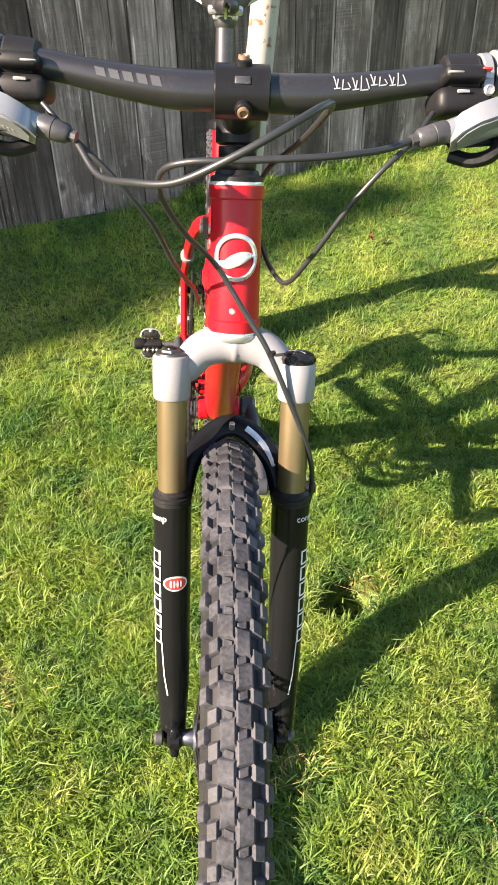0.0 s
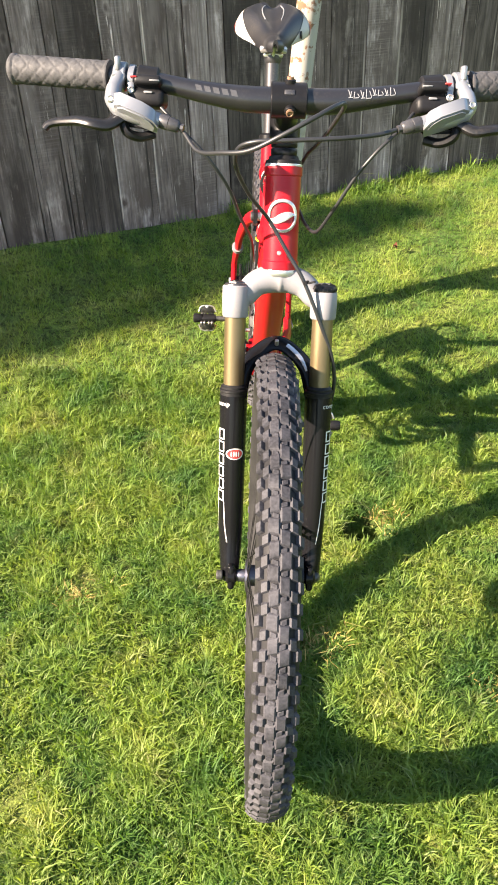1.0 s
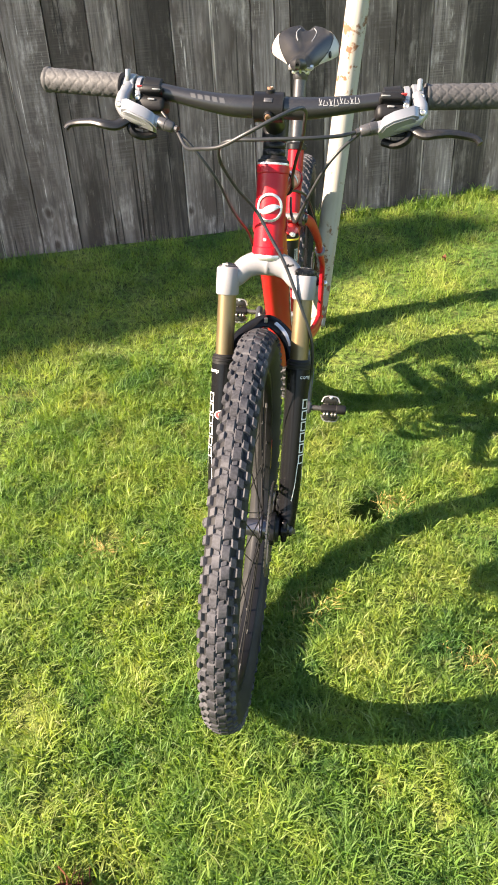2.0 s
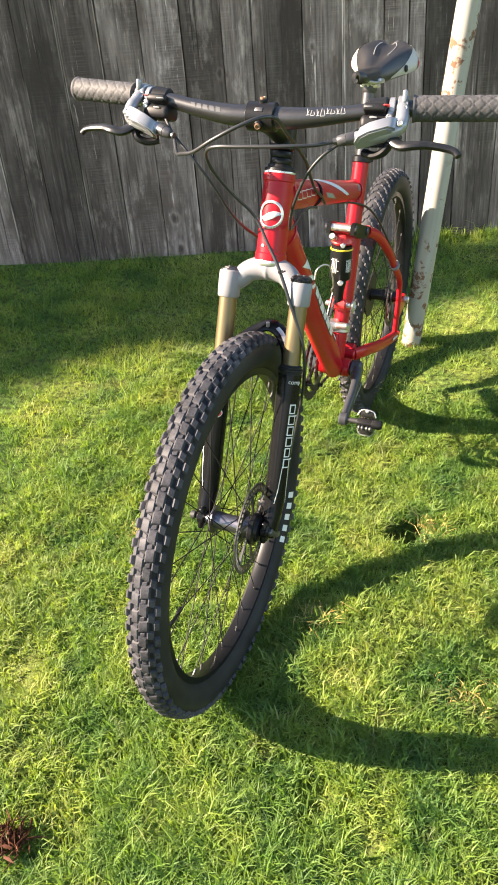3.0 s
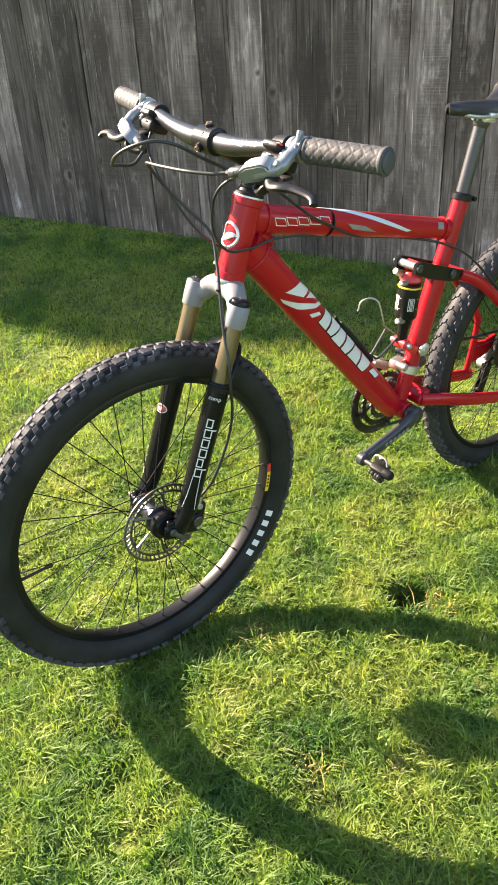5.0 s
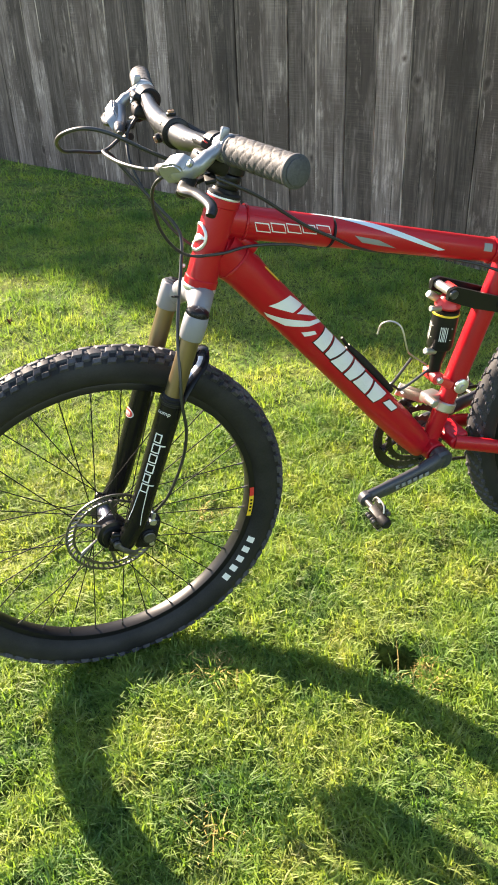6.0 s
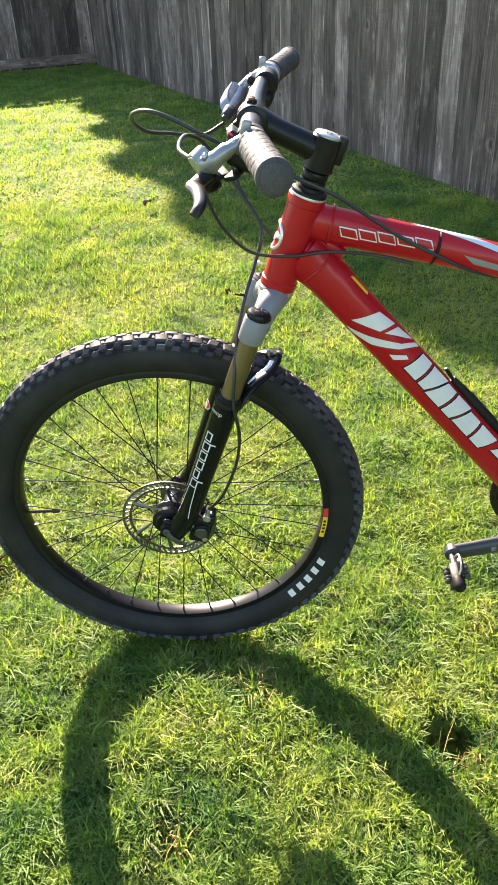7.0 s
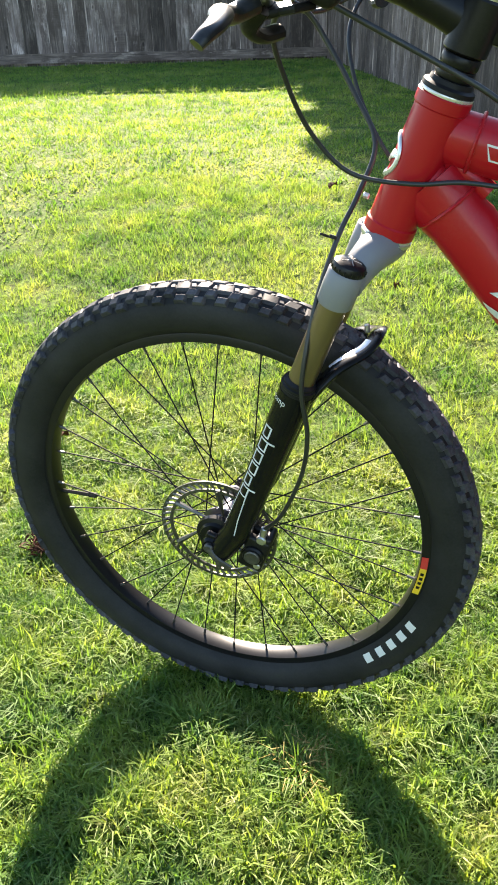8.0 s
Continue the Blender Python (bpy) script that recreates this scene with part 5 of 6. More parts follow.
part("derailleur_cage", cat(rbox((-0.052, 1.045, 0.200), (0.003, 0.026, 0.095), (-14, 0, 0), 0.001), rbox((-0.064, 1.045, 0.200), (0.003, 0.026, 0.095), (-14, 0, 0), 0.001)), M_plastic, mech, "black cage")
for y, z in ((1.056, 0.236), (1.033, 0.166)):
    part("jockey_wheel", gear((0, y, z), -0.058, 0.019, 11, 0.005, 0.005, 0.004), M_plastic, mech, "black jockey wheel")
# chain
loop = [BB + Vector((-0.052, 0.088 * math.cos(radians(a)), 0.088 * math.sin(radians(a)))) for a in range(75, 290, 8)]
loop += [Vector((-0.055, 0.80, 0.185)), Vector((-0.057, 1.033, 0.147)), Vector((-0.058, 1.052, 0.166)), Vector((-0.058, 1.040, 0.215)), Vector((-0.057, 1.045, 0.250)), Vector((-0.056, 1.115, 0.262)), Vector((-0.055, 1.130, 0.300)), Vector((-0.055, 1.100, 0.338)), Vector((-0.054, 1.06, 0.338)), Vector((-0.052, 0.86, 0.362)), loop[0]]
links = []
acc, walk_on = 0.0, []
for a, b in zip(loop, loop[1:]):
    d = (b - a).length
    while acc < d:
        walk_on.append((a + (b - a) * (acc / d), (b - a).normalized()))
        acc += 0.0127
    acc -= d
for i, (p, t) in enumerate(walk_on):
    w = 0.0026 if i % 2 else 0.0038
    links.append(sweep([p - t * 0.0072, p - t * 0.0035, p + t * 0.0035, p + t * 0.0072], [(w, 0.0030), (w, 0.0044), (w, 0.0044), (w, 0.0030)], 6))
part("chain", cat(*links), M_ring, bike, "dark oily bicycle chain")

# ----- saddle -----
saddle = group_part("saddle", bike, "black saddle with white side panels")


def saddle_point(f, u, lift=0.0):
    """f: 0 nose to 1 tail; u: -1 to 1 across."""
    y = 0.700 + 0.275 * f
    w = 0.0165 + 0.010 * f + 0.0500 * max(0.0, min(1.0, (f - 0.38) / 0.46)) ** 1.5
    if f > 0.86:
        w *= math.sqrt(max(0.05, 1 - ((f - 0.86) / 0.155) ** 2))
    if f < 0.07:
        w *= math.sqrt(max(0.04, 1 - ((0.07 - f) / 0.074) ** 2))
    z = 0.921 + 0.004 * math.sin(math.pi * f * 0.9) - 0.008 * math.exp(-((f - 0.42) / 0.22) ** 2) + 0.030 * max(0.0, (f - 0.45) / 0.55) ** 1.4
    back = max(0.0, min(1.0, (f - 0.42) / 0.34))
    th = u * radians(106)
    drop = 0.011 + 0.010 * min(1.0, f / 0.3) + 0.013 * back
    zz = z - drop * (1 - math.cos(th)) + lift * math.cos(th)
    zz += back * (0.009 * math.exp(-(((abs(u) - 0.42) / 0.22) ** 2)) - 0.010 * math.exp(-((u / 0.16) ** 2)))
    return Vector(((w + lift) * math.sin(th), y, zz))


def saddle_patch(f0, f1, u0, u1, nf, nu, lift):
    vs = [saddle_point(f0 + (f1 - f0) * i / nf, (u0(f0 + (f1 - f0) * i / nf) * (1 - j / nu) + u1(f0 + (f1 - f0) * i / nf) * j / nu), lift) for i in range(nf + 1) for j in range(nu + 1)]
    fs = [(i * (nu + 1) + j, (i + 1) * (nu + 1) + j, (i + 1) * (nu + 1) + j + 1, i * (nu + 1) + j + 1) for i in range(nf) for j in range(nu)]
    return vs, fs


sv, sf = saddle_patch(0, 1, lambda f: -1, lambda f: 1, 36, 26, 0.0)
k = len(sv)
sv = sv + [v + Vector((-v.x * 0.25, 0, -0.006)) for v in sv]
rim_i = [i * 27 for i in range(37)] + [36 * 27 + j for j in range(1, 27)] + [i * 27 + 26 for i in range(35, -1, -1)] + [j for j in range(25, 0, -1)]
sf = sf + [tuple(reversed([i + k for i in f])) for f in sf] + [(a, rim_i[(i + 1) % len(rim_i)], rim_i[(i + 1) % len(rim_i)] + k, a + k) for i, a in enumerate(rim_i)]
part("saddle_cover", flipped((sv, sf)), M_saddleblack, saddle, "black synthetic saddle cover", sharp=70)
for s in (1, -1):
    sh = saddle_patch(0.56, 0.985, lambda f: s * (0.92 - 0.44 * min(1.0, max(0, f - 0.56) / 0.3)), lambda f: s * 0.985, 16, 8, 0.0012)
    part("side_panel", sh if s < 0 else flipped(sh), M_saddlewhite, saddle, "off-white side panel")
    sh = saddle_patch(0.84, 0.97, lambda f: s * 0.74, lambda f: s * 0.97, 6, 3, 0.0020)
    part("side_flash", sh if s < 0 else flipped(sh), M_decalred, saddle, "red edge flash")
    part("saddle_rail", sweep(curve([(s * 0.010, 0.730, 0.900), (s * 0.020, 0.765, 0.893), (s * 0.022, 0.80, 0.890), (s * 0.022, 0.86, 0.890), (s * 0.030, 0.92, 0.905), (s * 0.034, 0.945, 0.915)], 5), 0.0036, 8), M_steel, saddle, "steel saddle rail")
    part("groove_piping", sweep(curve([saddle_point(f, s * 0.16, 0.001) for f in (0.70, 0.80, 0.90, 0.97)], 5), 0.0011, 6), M_greydecal, saddle, "grey piping")
part("saddle_badge", lathe([(0, 0.0075), (0.002, 0.007)], saddle_point(0.72, 0.80, 0.001), (0.95, -0.2, 0.1), 14), M_black, saddle, "round black badge")
post_part = part("seatpost", cat(sweep([(0, 0.765, 0.700), (0, 0.777, 0.742), (0, 0.806, 0.872)], 0.0138, 22), lathe([(0, 0.0138), (0.006, 0.0165), (0.014, 0.0165), (0.016, 0.012)], (0, 0.805, 0.866), (0, 0.21, 0.97), 20)), M_seatpost, bike, "scratched grey seatpost")
part("seatpost_clamp", cat(rbox((0, 0.818, 0.890), (0.052, 0.040, 0.010), (-6, 0, 0), 0.003), rbox((0, 0.812, 0.882), (0.038, 0.034, 0.012), (-8, 0, 0), 0.004), rod((0, 0.796, 0.872), (0, 0.792, 0.898), 0.0035, 8), rod((0, 0.834, 0.872), (0, 0.838, 0.898), 0.0035, 8)), M_silver, post_part, "silver saddle clamp")
part("seat_collar", cat(lathe([(-0.008, 0.0195), (-0.007, 0.0212), (0.003, 0.0212), (0.005, 0.0190), (0.007, 0.0160)], ST1, ST1 - ST0, 26), rod((-0.022, 0.795, 0.733), (0.022, 0.795, 0.733), 0.005, 10)), M_black, bike, "black seat collar")

# ----- stem, handlebar and controls -----
cockpit = group_part("handlebar", bike, "black riser handlebar with stem, grips and brake levers")
REACH = Vector((0.0015, 0.0088, -0.0045))  # where the bar and its controls sit from their first place
cockpit.matrix_basis = Matrix.Translation(REACH)
S0 = HT1 + LEAN * 0.003 - REACH
part("headset_cover", cat(lathe([(0, 0.0246), (0.004, 0.0243), (0.006, 0.0205), (0.010, 0.0192)], S0, LEAN, 28)), M_plastic, cockpit, "black headset cover")
part("spacer", cat(*[lathe([(0, 0.0168), (0.001, 0.0175), (0.0085, 0.0175), (0.0095, 0.0168)], S0 + LEAN * (0.010 + 0.0105 * i), LEAN, 26) for i in range(2)]), M_black, cockpit, "black headset spacers")
SC = S0 + LEAN * 0.054
BAR = Vector((0, 0.1475, 0.932))
ext = (BAR - SC)
stem = part("stem", cat(lathe([(-0.023, 0.0170), (-0.021, 0.0200), (0.019, 0.0200), (0.021, 0.0180)], SC, LEAN, 28), sweep([SC + ext * 0.02, SC + ext * 0.30, SC + ext * 0.65, SC + ext * 0.92], [(0.0165, 0.0190), (0.0155, 0.0165), (0.0160, 0.0160), (0.0210, 0.0190)], 20), lathe([(-0.0212, 0.0185), (-0.0202, 0.0200), (0.0202, 0.0200), (0.0212, 0.0185)], BAR, X, 28), rbox(SC + LEAN * 0.002 + Vector((0, 0.021, 0)), (0.014, 0.014, 0.036), (-18, 0, 0), 0.003)), M_black, cockpit, "black stem")
part("top_cap", cat(lathe([(0.0205, 0.0180), (0.023, 0.0180), (0.0245, 0.0160)], SC, LEAN, 26), lathe([(0.0245, 0.0050), (0.0265, 0.0045)], SC, LEAN, 10)), M_steel, stem, "worn steel top cap")
for y, z, r in ((0.1262, 0.9240, 0.0046), (0.1470, 0.9535, 0.0044)):
    d = Vector((0, y, z)) - BAR
    q = Vector((0.001, y, z))
    part("stem_bolt", cat(lathe([(-0.010, 0.0066), (0.001, 0.0066), (0.002, 0.0055)], q, d, 14)), M_black, stem)
    part("stem_bolt", lathe([(0.0015, r), (0.0045, r), (0.0050, r * 0.7), (0.003, r * 0.55)], q, d, 14), M_copper, stem, "dull copper-coloured bolt head")
d = (Vector((0, 0.130, 0.945)) - BAR).normalized()
part("stem_badge", rbox(BAR + d * 0.0200, (0.012, 0.002, 0.006), (-35, 0, 0), 0.0015), M_seatpost, stem, "small grey window in the faceplate")

bar_pts = [(-0.330, 0.1935, 0.949), (-0.265, 0.1785, 0.949), (-0.205, 0.1660, 0.949), (-0.150, 0.1555, 0.945), (-0.095, 0.1495, 0.937), (-0.048, 0.1478, 0.932), (0, 0.1475, 0.932), (0.048, 0.1475, 0.932), (0.095, 0.1480, 0.937), (0.150, 0.1505, 0.945), (0.205, 0.1565, 0.9505), (0.265, 0.1670, 0.9525), (0.326, 0.1790, 0.9535)]
bp = curve(bar_pts, 5)
M_bar = coated("satin_black_bar", (0.012, 0.012, 0.014), 0.03, (0.28, 0.40), spec=0.6)
bar = part("bar_tube", sweep(bp, [0.0108 + 0.0040 * max(0.0, min(1.0, (0.125 - abs(p.x)) / 0.075)) for p in bp], 22), M_bar, cockpit, "black tapered handlebar tube")


def bar_marks(x0, x1, n, zlo, zhi, solid=False):
    """Plain white blocks on the front of the bar."""
    shapes = []
    for i in range(n):
        a = x0 + (x1 - x0) * i / n
        b = a + (x1 - x0) / n * 0.72
        for p, q in zip(bp, bp[1:]):
            if p.x <= (a + b) / 2 <= q.x:
                f = ((a + b) / 2 - p.x) / (q.x - p.x)
                c = p.lerp(q, f)
                t = (q - p).normalized()
                r = 0.0108 + 0.0040 * max(0.0, min(1.0, (0.125 - abs(c.x)) / 0.075))
                if solid:
                    shapes.append(on_tube(c - t * 0.02, c + t * 0.02, (r, r), (r, r), [[(0.02 + a - c.x, zlo), (0.02 + b - c.x, zlo), (0.023 + b - c.x, zhi), (0.023 + a - c.x, zhi)]], 0.0006, 3, side=Y))
                    continue
                lo, hi = zlo + 5 * ((i * 3) % 4), zhi + 4 * ((i * 5) % 4)
                tip = 0.0016 * (-1) ** i
                for u0, u1, e0, e1, lean in ((a, a + 0.0009, lo, hi, tip), (a + 0.0032, a + 0.0041, lo + 12, hi - 4, -tip), (a - 0.0004, a + 0.0046, hi - 4, hi, 0.0)):
                    shapes.append(on_tube(c - t * 0.02, c + t * 0.02, (r, r), (r, r), [[(0.02 + u0 - c.x, e0), (0.02 + u1 - c.x, e0), (0.02 + u1 + lean - c.x, e1), (0.02 + u0 + lean - c.x, e1)]], 0.0006, 3, side=Y))
    return cat(*shapes)


M_worn = coated("worn_grey_print", (0.055, 0.056, 0.060), 0.6, (0.35, 0.5), dustcol=(0.03, 0.03, 0.03), scale=150.0)
part("bar_print", bar_marks(0.070, 0.126, 8, 114, 158), M_greydecal, bar, "white drawn strokes on the bar")
part("bar_print", bar_marks(-0.111, -0.060, 5, 136, 164, True), M_worn, bar, "worn grey blocks on the bar")


def grip(a, b):
    a, b = Vector(a), Vector(b)
    t = (b - a).normalized()
    s = (Zv - t * t.z).normalized()
    o = t.cross(s)
    ln = (b - a).length
    nl, nr = 96, 60
    vs, fs = [], []
    for i in range(nl + 1):
        f = i / nl
        for j in range(nr):
            w = j / nr
            u, v = f * 7.0, w * 6.0
            g1, g2 = abs((u + v) % 1 - 0.5), abs((u - v) % 1 - 0.5)
            groove = max(0.0, 1 - min(g1, g2) / 0.075)
            r = 0.0166 - 0.0015 * groove + 0.0005 * math.sin(u * 9) * 0.3
            if f < 0.025 or f > 0.955:
                r = 0.0176
            if f > 0.99:
                r = 0.0160
            q = a + t * (ln * f) + (s * math.cos(2 * math.pi * w) + o * math.sin(2 * math.pi * w)) * r
            vs.append(q)
    for i in range(nl):
        for j in range(nr):
            k = (j + 1) % nr
            fs.append((i * nr + j, i * nr + k, (i + 1) * nr + k, (i + 1) * nr + j))
    fs.append(tuple(range(nr - 1, -1, -1)))
    fs.append(tuple(nl * nr + j for j in range(nr)))
    return vs, fs


gr = part("grip", grip((-0.212, 0.1672, 0.949), (-0.335, 0.1947, 0.949)), M_grip, cockpit, "dusty grey diamond-textured rubber grip", sharp=80)
gl = part("grip", grip((0.212, 0.1575, 0.9508), (0.330, 0.1797, 0.9535)), M_grip, cockpit, "dusty grey diamond-textured rubber grip", sharp=80)
part("bar_end", lathe([(0, 0.0140), (0.002, 0.0140), (0.003, 0.0120)], (0.330, 0.1797, 0.9535), (0.983, 0.185, 0.02), 20), M_grip, gl, "dusty bar end plug")
part("bar_end", lathe([(0, 0.0140), (0.002, 0.0140), (0.003, 0.0120)], (-0.335, 0.1947, 0.949), (-0.976, 0.218, 0), 20), M_grip, gr, "dusty bar end plug")


M_nut = coated("dark_grey_nut", (0.050, 0.050, 0.055), 0.06, (0.3, 0.45), 0.3)
M_blade = coated("black_lever_paint", (0.009, 0.009, 0.010), 0.04, (0.28, 0.42), spec=0.4)


def build_lever(s, shift, tilt=0.0):
    """A hydraulic brake lever and shifter pod; s: +1 left, -1 right."""
    about = Vector((0, 0.1555, 0.9505))
    turn = Matrix.Translation(about) @ Matrix.Rotation(radians(tilt), 4, "X") @ Matrix.Translation(-about)

    def put(shape):
        shape = moved(shape, turn)
        if s < 0:
            shape = mirrored(shape)
        return [Vector(v) + Vector(shift) for v in shape[0]], shape[1]

    lv = group_part("brake_lever", cockpit, "silver hydraulic brake lever with a black blade")
    bx = Vector((0.200, 0.1555, 0.9505))
    core = curve([(0.1465, 0.0962, 0.9208), (0.158, 0.0990, 0.9222), (0.172, 0.1020, 0.9245), (0.188, 0.1058, 0.9280), (0.201, 0.1105, 0.9325), (0.207, 0.1160, 0.9365)], 5)
    swell = [(0.0074 + 0.0036 * min(1.0, i / 10) - 0.0050 * max(0.0, i - 19) / 6, 0.0078 + 0.0042 * min(1.0, i / 12) - 0.0050 * max(0.0, i - 19) / 6) for i in range(len(core))]

    def lid(u, v, w):
        # the tank's plane runs along the body, leaning forwards
        f = u - 0.178
        return 0.178 + f * 0.96 + v * 0.06, 0.1010 + f * 0.25 - v * 0.66 + w * 0.75, 0.9266 + f * 0.28 + v * 0.95 + w * 0.62

    body = cat(
        lathe([(-0.007, 0.0150), (-0.006, 0.0165), (0.006, 0.0165), (0.007, 0.0150)], bx, (1, 0.15, 0.05), 24),
        rbox((0.202, 0.1485, 0.967), (0.006, 0.010, 0.016), (-15, 0, 8), 0.002),
        sweep(curve([(0.201, 0.146, 0.955), (0.205, 0.128, 0.946), (0.206, 0.117, 0.938), (0.201, 0.1105, 0.9325)], 5), [(0.0070, 0.0085)] * 5 + [(0.0085, 0.0092)] * 5 + [(0.0095, 0.0098)] * 6, 16, side=Zv),
        sweep(core, swell, 18, side=Zv),
        prism([(0.154, -0.008), (0.150, 0.003), (0.156, 0.011), (0.168, 0.0145), (0.194, 0.0145), (0.203, 0.009), (0.204, -0.004), (0.196, -0.009)], lid, 0.016),
        prism([(0.158, -0.005), (0.155, 0.003), (0.160, 0.009), (0.169, 0.0122), (0.193, 0.0122), (0.199, 0.008), (0.200, -0.002), (0.194, -0.006)], lid, 0.0195),
    )
    part("lever_body", put(body), M_silverpaint, lv, "silver lever body with fluid reservoir", sharp=55)
    mark = [prism([(u, -0.0006), (u + 0.0020, -0.0006), (u + 0.0030, 0.0028), (u + 0.0010, 0.0028)], lid, 0.0200) for u in (0.166, 0.1695, 0.173, 0.1765, 0.180)]
    part("lever_mark", put(cat(*mark)), M_greydecal, lv, "small dark print")
    part("ferrule", put(cat(lathe([(-0.002, 0.0078), (0.000, 0.0086), (0.009, 0.0082), (0.0095, 0.0075), (0.010, 0.0080), (0.020, 0.0070), (0.022, 0.0052)], (0.148, 0.0965, 0.921), (-0.93, -0.27, -0.18), 18), lathe([(0.020, 0.0045), (0.027, 0.0045)], (0.148, 0.0965, 0.921), (-0.93, -0.27, -0.18), 8))), M_nut, lv, "dark grey hose nut")
    for c in ((0.205, 0.1375, 0.9535), (0.2065, 0.1060, 0.9400)):
        part("lever_bolt", put(lathe([(0, 0.0042), (0.003, 0.0042), (0.004, 0.003), (0.0032, 0.002)], c, (0.1, -0.75, 0.55), 12)), M_steel, lv, "small steel bolt")
    blade = curve([(0.198, 0.106, 0.920), (0.212, 0.096, 0.915), (0.228, 0.094, 0.917), (0.245, 0.101, 0.917), (0.268, 0.105, 0.914), (0.281, 0.104, 0.911), (0.287, 0.100, 0.906)], 5)
    part("lever_blade", put(sweep(blade, [(0.0068 - 0.0026 * i / (len(blade) - 1), 0.0100 - 0.0045 * i / (len(blade) - 1)) for i in range(len(blade))], 12, side=Zv)), M_blade, lv, "black lever blade")
    part("lever_hook", put(sweep(curve([(0.196, 0.110, 0.918), (0.190, 0.100, 0.906), (0.176, 0.104, 0.899), (0.160, 0.112, 0.900)], 5), (0.0055, 0.0075), 10)), M_plastic, lv, "black lever tail")
    pod = group_part("shifter", cockpit, "black trigger shifter with gear window")
    part("shifter_body", put(cat(lathe([(-0.013, 0.0150), (-0.011, 0.0172), (0.011, 0.0172), (0.013, 0.0150)], (0.168, 0.1520, 0.9465), (1, 0.05, 0.1), 22), rbox((0.168, 0.142, 0.930), (0.044, 0.036, 0.020), (-25, 0, 6), 0.007, 3), rbox((0.166, 0.137, 0.951), (0.032, 0.022, 0.011), (-35, 0, 4), 0.004, 3))), M_plastic, pod, "black shifter pod")
    part("clamp_band", put(cat(lathe([(-0.004, 0.0140), (-0.003, 0.0158), (0.003, 0.0158), (0.004, 0.0140)], (0.1865, 0.1538, 0.9487), (1, 0.1, 0.08), 22), rbox((0.1865, 0.1375, 0.9440), (0.008, 0.010, 0.012), (-20, 0, 0), 0.002))), M_silverpaint, pod, "silver clamp band")
    part("clamp_bolt", put(lathe([(0, 0.0042), (0.003, 0.0042), (0.004, 0.0030), (0.003, 0.0018)], (0.1865, 0.1325, 0.9430), (0, -0.93, 0.25), 12)), M_steel, pod, "small socket bolt")
    part("shift_trigger", put(cat(rbox((0.170, 0.112, 0.914), (0.042, 0.026, 0.006), (10, 0, 18), 0.0025), rbox((0.190, 0.134, 0.917), (0.030, 0.014, 0.006), (10, 0, -15), 0.0025))), M_plastic, pod, "black shift triggers")
    part("gear_window", put(cat(rbox((0.158, 0.1275, 0.9555), (0.012, 0.004, 0.0016), (-38, 0, 4), 0.0006, 1), rbox((0.166, 0.1265, 0.943), (0.010, 0.0016, 0.0025), (-10, 0, 4), 0.0006, 1))), M_greydecal, pod, "pale worn label")
    part("gear_pointer", put(rbox((0.182, 0.1315, 0.9575), (0.008, 0.006, 0.0016), (-38, 0, 4), 0.0006, 1)), M_decalred, pod, "red pointer")
    return lv


build_lever(1, (0, 0, 0))
build_lever(-1, (0.001, 0.009, -0.001), 7.0)

# ----- cables -----
def cable(name, r, label, points):
    # the upper ends follow the bar and levers
    placed = [Vector(p) + REACH * max(0.0, min(1.0, (p[2] - 0.72) / 0.15)) * max(0.0, min(1.0, (0.30 - p[1]) / 0.10)) for p in points]
    part(name, sweep(curve(placed, 6), r, 10), M_cable, bike, label)


cable("brake_hose", 0.0026, "black front brake hose looping to the caliper", [(0.122, 0.0890, 0.916), (0.100, 0.076, 0.913), (0.060, 0.060, 0.912), (0.0, 0.055, 0.909), (-0.040, 0.060, 0.905), (-0.059, 0.076, 0.892), (-0.060, 0.096, 0.866), (-0.043, 0.130, 0.824), (-0.017, 0.160, 0.784), (0.010, 0.154, 0.742), (0.033, 0.143, 0.708), (0.058, 0.130, 0.655), (0.080, 0.124, 0.600), (0.086, 0.122, 0.555), (0.081, 0.128, 0.500), (0.074, 0.120, 0.440), (0.066, 0.095, 0.372), (0.057, 0.070, 0.336)])
cable("brake_hose", 0.0026, "black rear brake hose looping before the stem", [(-0.121, 0.103, 0.902), (-0.103, 0.072, 0.890), (-0.075, 0.030, 0.900), (-0.046, 0.006, 0.909), (-0.013, -0.006, 0.928), (0.020, 0.000, 0.945), (0.046, 0.022, 0.954), (0.056, 0.052, 0.947), (0.053, 0.098, 0.922), (0.049, 0.150, 0.896), (0.043, 0.208, 0.868), (0.036, 0.262, 0.840), (0.029, 0.312, 0.806), (0.024, 0.354, 0.778), (0.022, 0.400, 0.754), (0.014, 0.450, 0.728), (-0.002, 0.52, 0.706), (-0.005, 0.60, 0.688), (0.012, 0.70, 0.662), (0.030, 0.770, 0.630), (0.045, 0.84, 0.570), (0.062, 0.95, 0.462)])
cable("shift_cable", 0.0022, "black gear cable housing", [(0.146, 0.128, 0.926), (0.128, 0.104, 0.912), (0.104, 0.090, 0.893), (0.082, 0.092, 0.862), (0.060, 0.112, 0.812), (0.046, 0.150, 0.772), (0.036, 0.205, 0.762), (0.030, 0.255, 0.764), (0.026, 0.320, 0.756), (0.022, 0.370, 0.742)])
cable("shift_cable", 0.0022, "black gear cable housing", [(-0.150, 0.136, 0.922), (-0.128, 0.116, 0.905), (-0.096, 0.108, 0.876), (-0.070, 0.122, 0.836), (-0.054, 0.150, 0.790), (-0.042, 0.182, 0.756), (-0.036, 0.235, 0.722), (-0.032, 0.30, 0.668)])
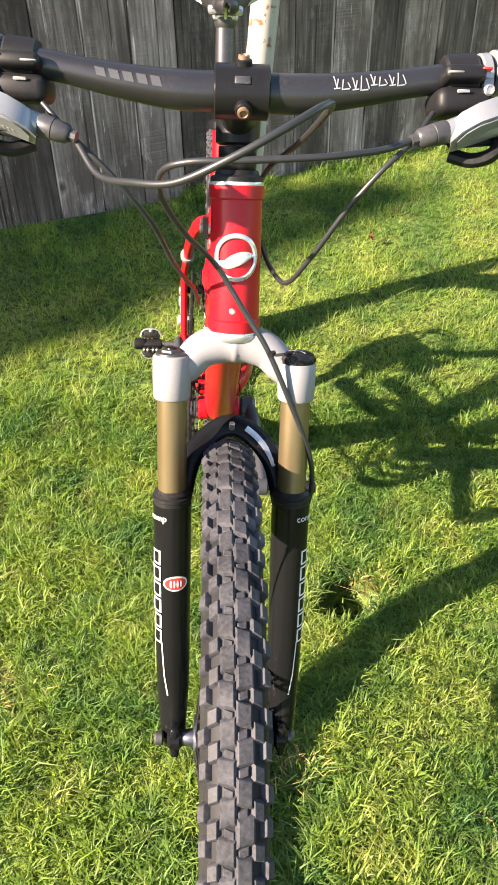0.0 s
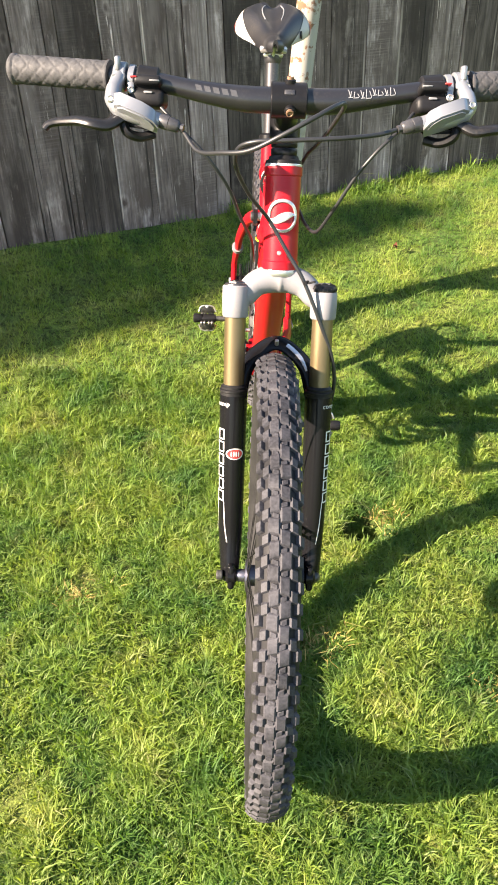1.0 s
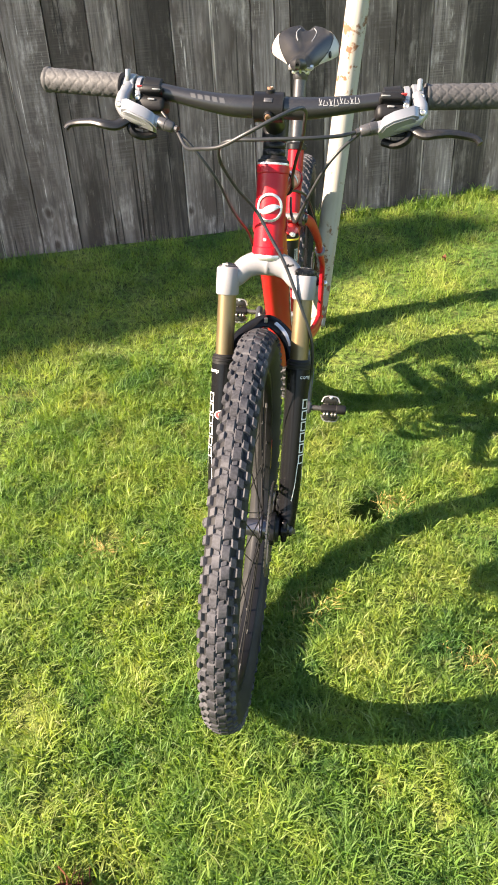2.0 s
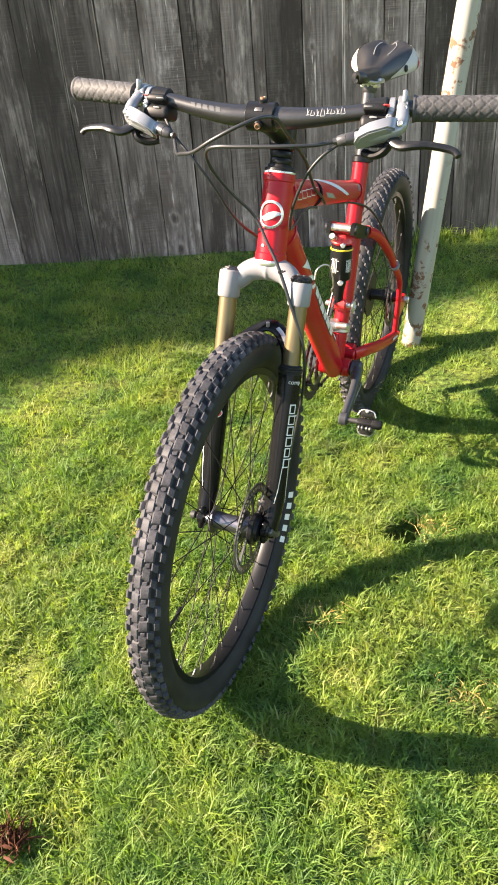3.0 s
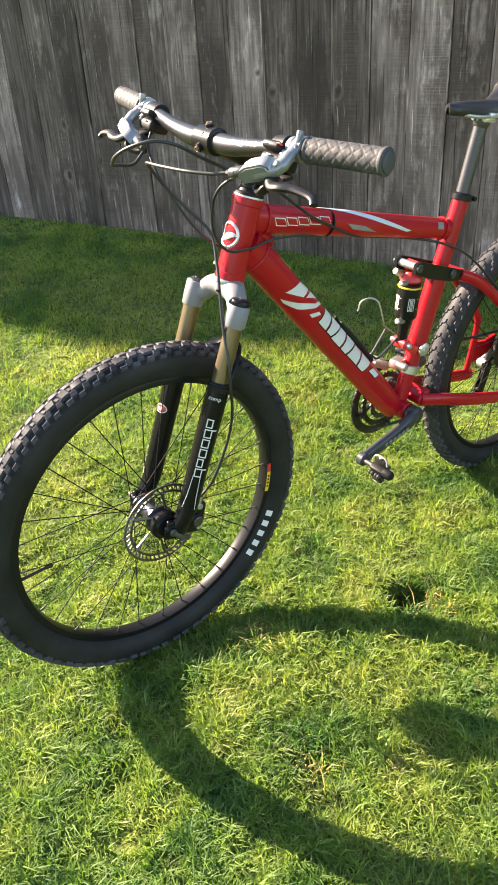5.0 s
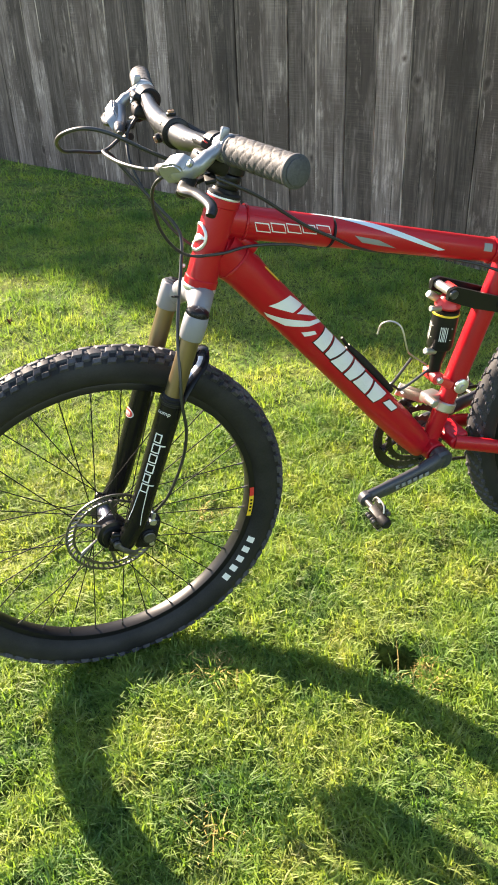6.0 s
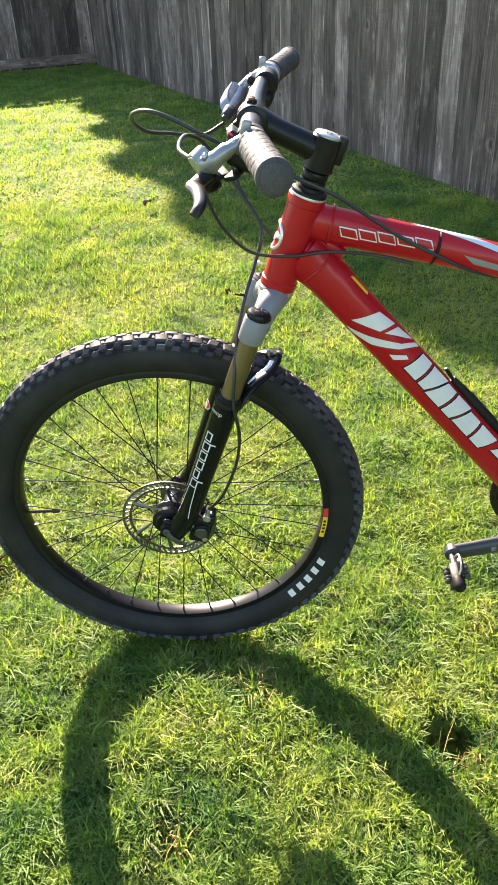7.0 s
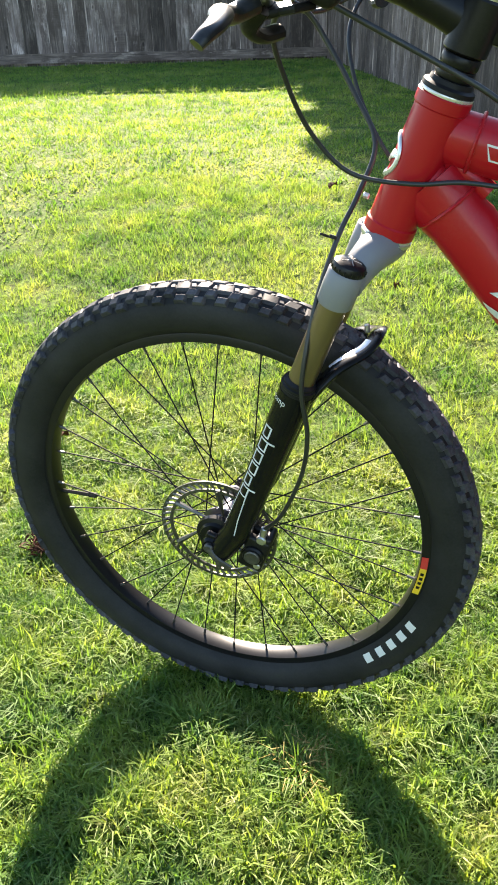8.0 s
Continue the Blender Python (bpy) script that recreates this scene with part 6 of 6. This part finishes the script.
part("zip_tie", cat(lathe([(-0.0018, 0.0042), (0.0018, 0.0042)], (0.037, 0.138, 0.706), (0.3, -0.2, -0.9), 12), rod((0.040, 0.134, 0.707), (0.048, 0.128, 0.712), 0.0014, 6)), M_plastic, bike, "black zip tie on the crown")
part("gear_wire", sweep(curve([(-0.022, 0.522, 0.548), (-0.019, 0.527, 0.568), (-0.008, 0.542, 0.575), (0.002, 0.556, 0.564), (0.006, 0.570, 0.522), (-0.002, 0.585, 0.504), (-0.006, 0.624, 0.474)], 6), 0.0016, 8), M_steel, bike, "looped bright gear cable")
part("gear_wire", sweep(curve([(0.002, 0.584, 0.499), (0.0, 0.554, 0.457), (-0.001, 0.548, 0.452), (-0.002, 0.560, 0.441), (-0.004, 0.577, 0.434), (-0.006, 0.631, 0.462)], 6), 0.0027, 8), M_cable, bike, "bent gear cable housing below the shock")
part("zip_tie", lathe([(-0.0015, 0.0235), (0.0, 0.0245), (0.0015, 0.0235)], TT0.lerp(TT1, 0.34), TT1 - TT0, 28), M_plastic, bike, "black zip tie round the top tube")
pm0, pm1 = DT0.lerp(DT1, 0.50) + Vector((0, 0.024, 0.024)), DT0.lerp(DT1, 0.74) + Vector((0, 0.024, 0.024))
part("bottle_mount", cat(sweep([pm0, pm0.lerp(pm1, 0.3), pm0.lerp(pm1, 0.7), pm1], [0.005, 0.0085, 0.0085, 0.006], 14), rod(pm0 + Vector((0, -0.012, 0.018)), pm0, 0.003, 8)), M_plastic, bike, "black plastic mount on the down tube")

# ---------------- small things on the lawn ----------------


def dead_leaf(x, y, turn, size, label):
    rng = random.Random(int(x * 1000))
    n = 9
    vs, fs = [], []
    for i in range(n):
        f = i / (n - 1)
        w = size * 0.42 * math.sin(math.pi * min(0.98, f + 0.02)) ** 0.7 * rng.uniform(0.75, 1.15)
        z = 0.012 * math.sin(f * 3.0) + rng.uniform(-0.002, 0.002)
        vs += [(-w, size * (f - 0.5), z + 0.010), (0, size * (f - 0.5), z), (w, size * (f - 0.5), z + 0.013)]
    for i in range(n - 1):
        for j in range(2):
            a = i * 3 + j
            fs.append((a, a + 1, a + 4, a + 3))
    vs2 = vs + [(a, b, c - 0.0008) for a, b, c in vs]
    m = len(vs)
    fs2 = fs + [tuple(reversed([i + m for i in f])) for f in fs]
    ob = part("dead_leaf", (vs2, fs2), M_deadleaf, None)
    ob.matrix_basis = pose(x, y, float(height(x, y)) + 0.0, 8, -10, turn)
    return tagged(ob, label, "leaf")




def dry_frond(x, y, count, spread, seed, label):
    """A ragged clump of thin dry leaf strips."""
    rng = random.Random(seed)
    shapes = []
    for i in range(count):
        a = rng.uniform(0, 2 * math.pi)
        c = Vector((rng.gauss(0, spread * 0.45), rng.gauss(0, spread * 0.45), rng.uniform(0.002, 0.016)))
        ln = rng.uniform(0.010, 0.030)
        d = Vector((math.cos(a), math.sin(a), rng.uniform(-0.25, 0.55))) * ln
        shapes.append(sweep([c, c + d * 0.5 + Vector((0, 0, rng.uniform(0, 0.004))), c + d], [(0.0006, rng.uniform(0.0014, 0.0034)), (0.0006, rng.uniform(0.0018, 0.0036)), (0.0003, 0.0006)], 6))
    ob = part("dead_frond", cat(*shapes), M_deadleaf, None)
    ob.matrix_basis = pose(x, y, float(height(x, y)) - 0.006)
    return tagged(ob, label, "leaf")


dry_frond(-0.158, -0.014, 110, 0.030, 5, "ragged reddish-brown dry frond lying in the grass")
dead_leaf(-1.58, 0.34, 70, 0.024, "curled brown dead leaf lying in the grass")
dead_leaf(-0.51, -0.21, 75, 0.04, "curled brown dead leaf lying in the grass")
dead_leaf(0.37, 2.35, 40, 0.018, "curled brown dead leaf lying in the grass")
dead_leaf(-2.49, -0.16, 65, 0.05, "curled brown dead leaf lying in the grass")
dead_leaf(0.185, -0.155, 110, 0.022, "tiny orange dead leaf in the grass")
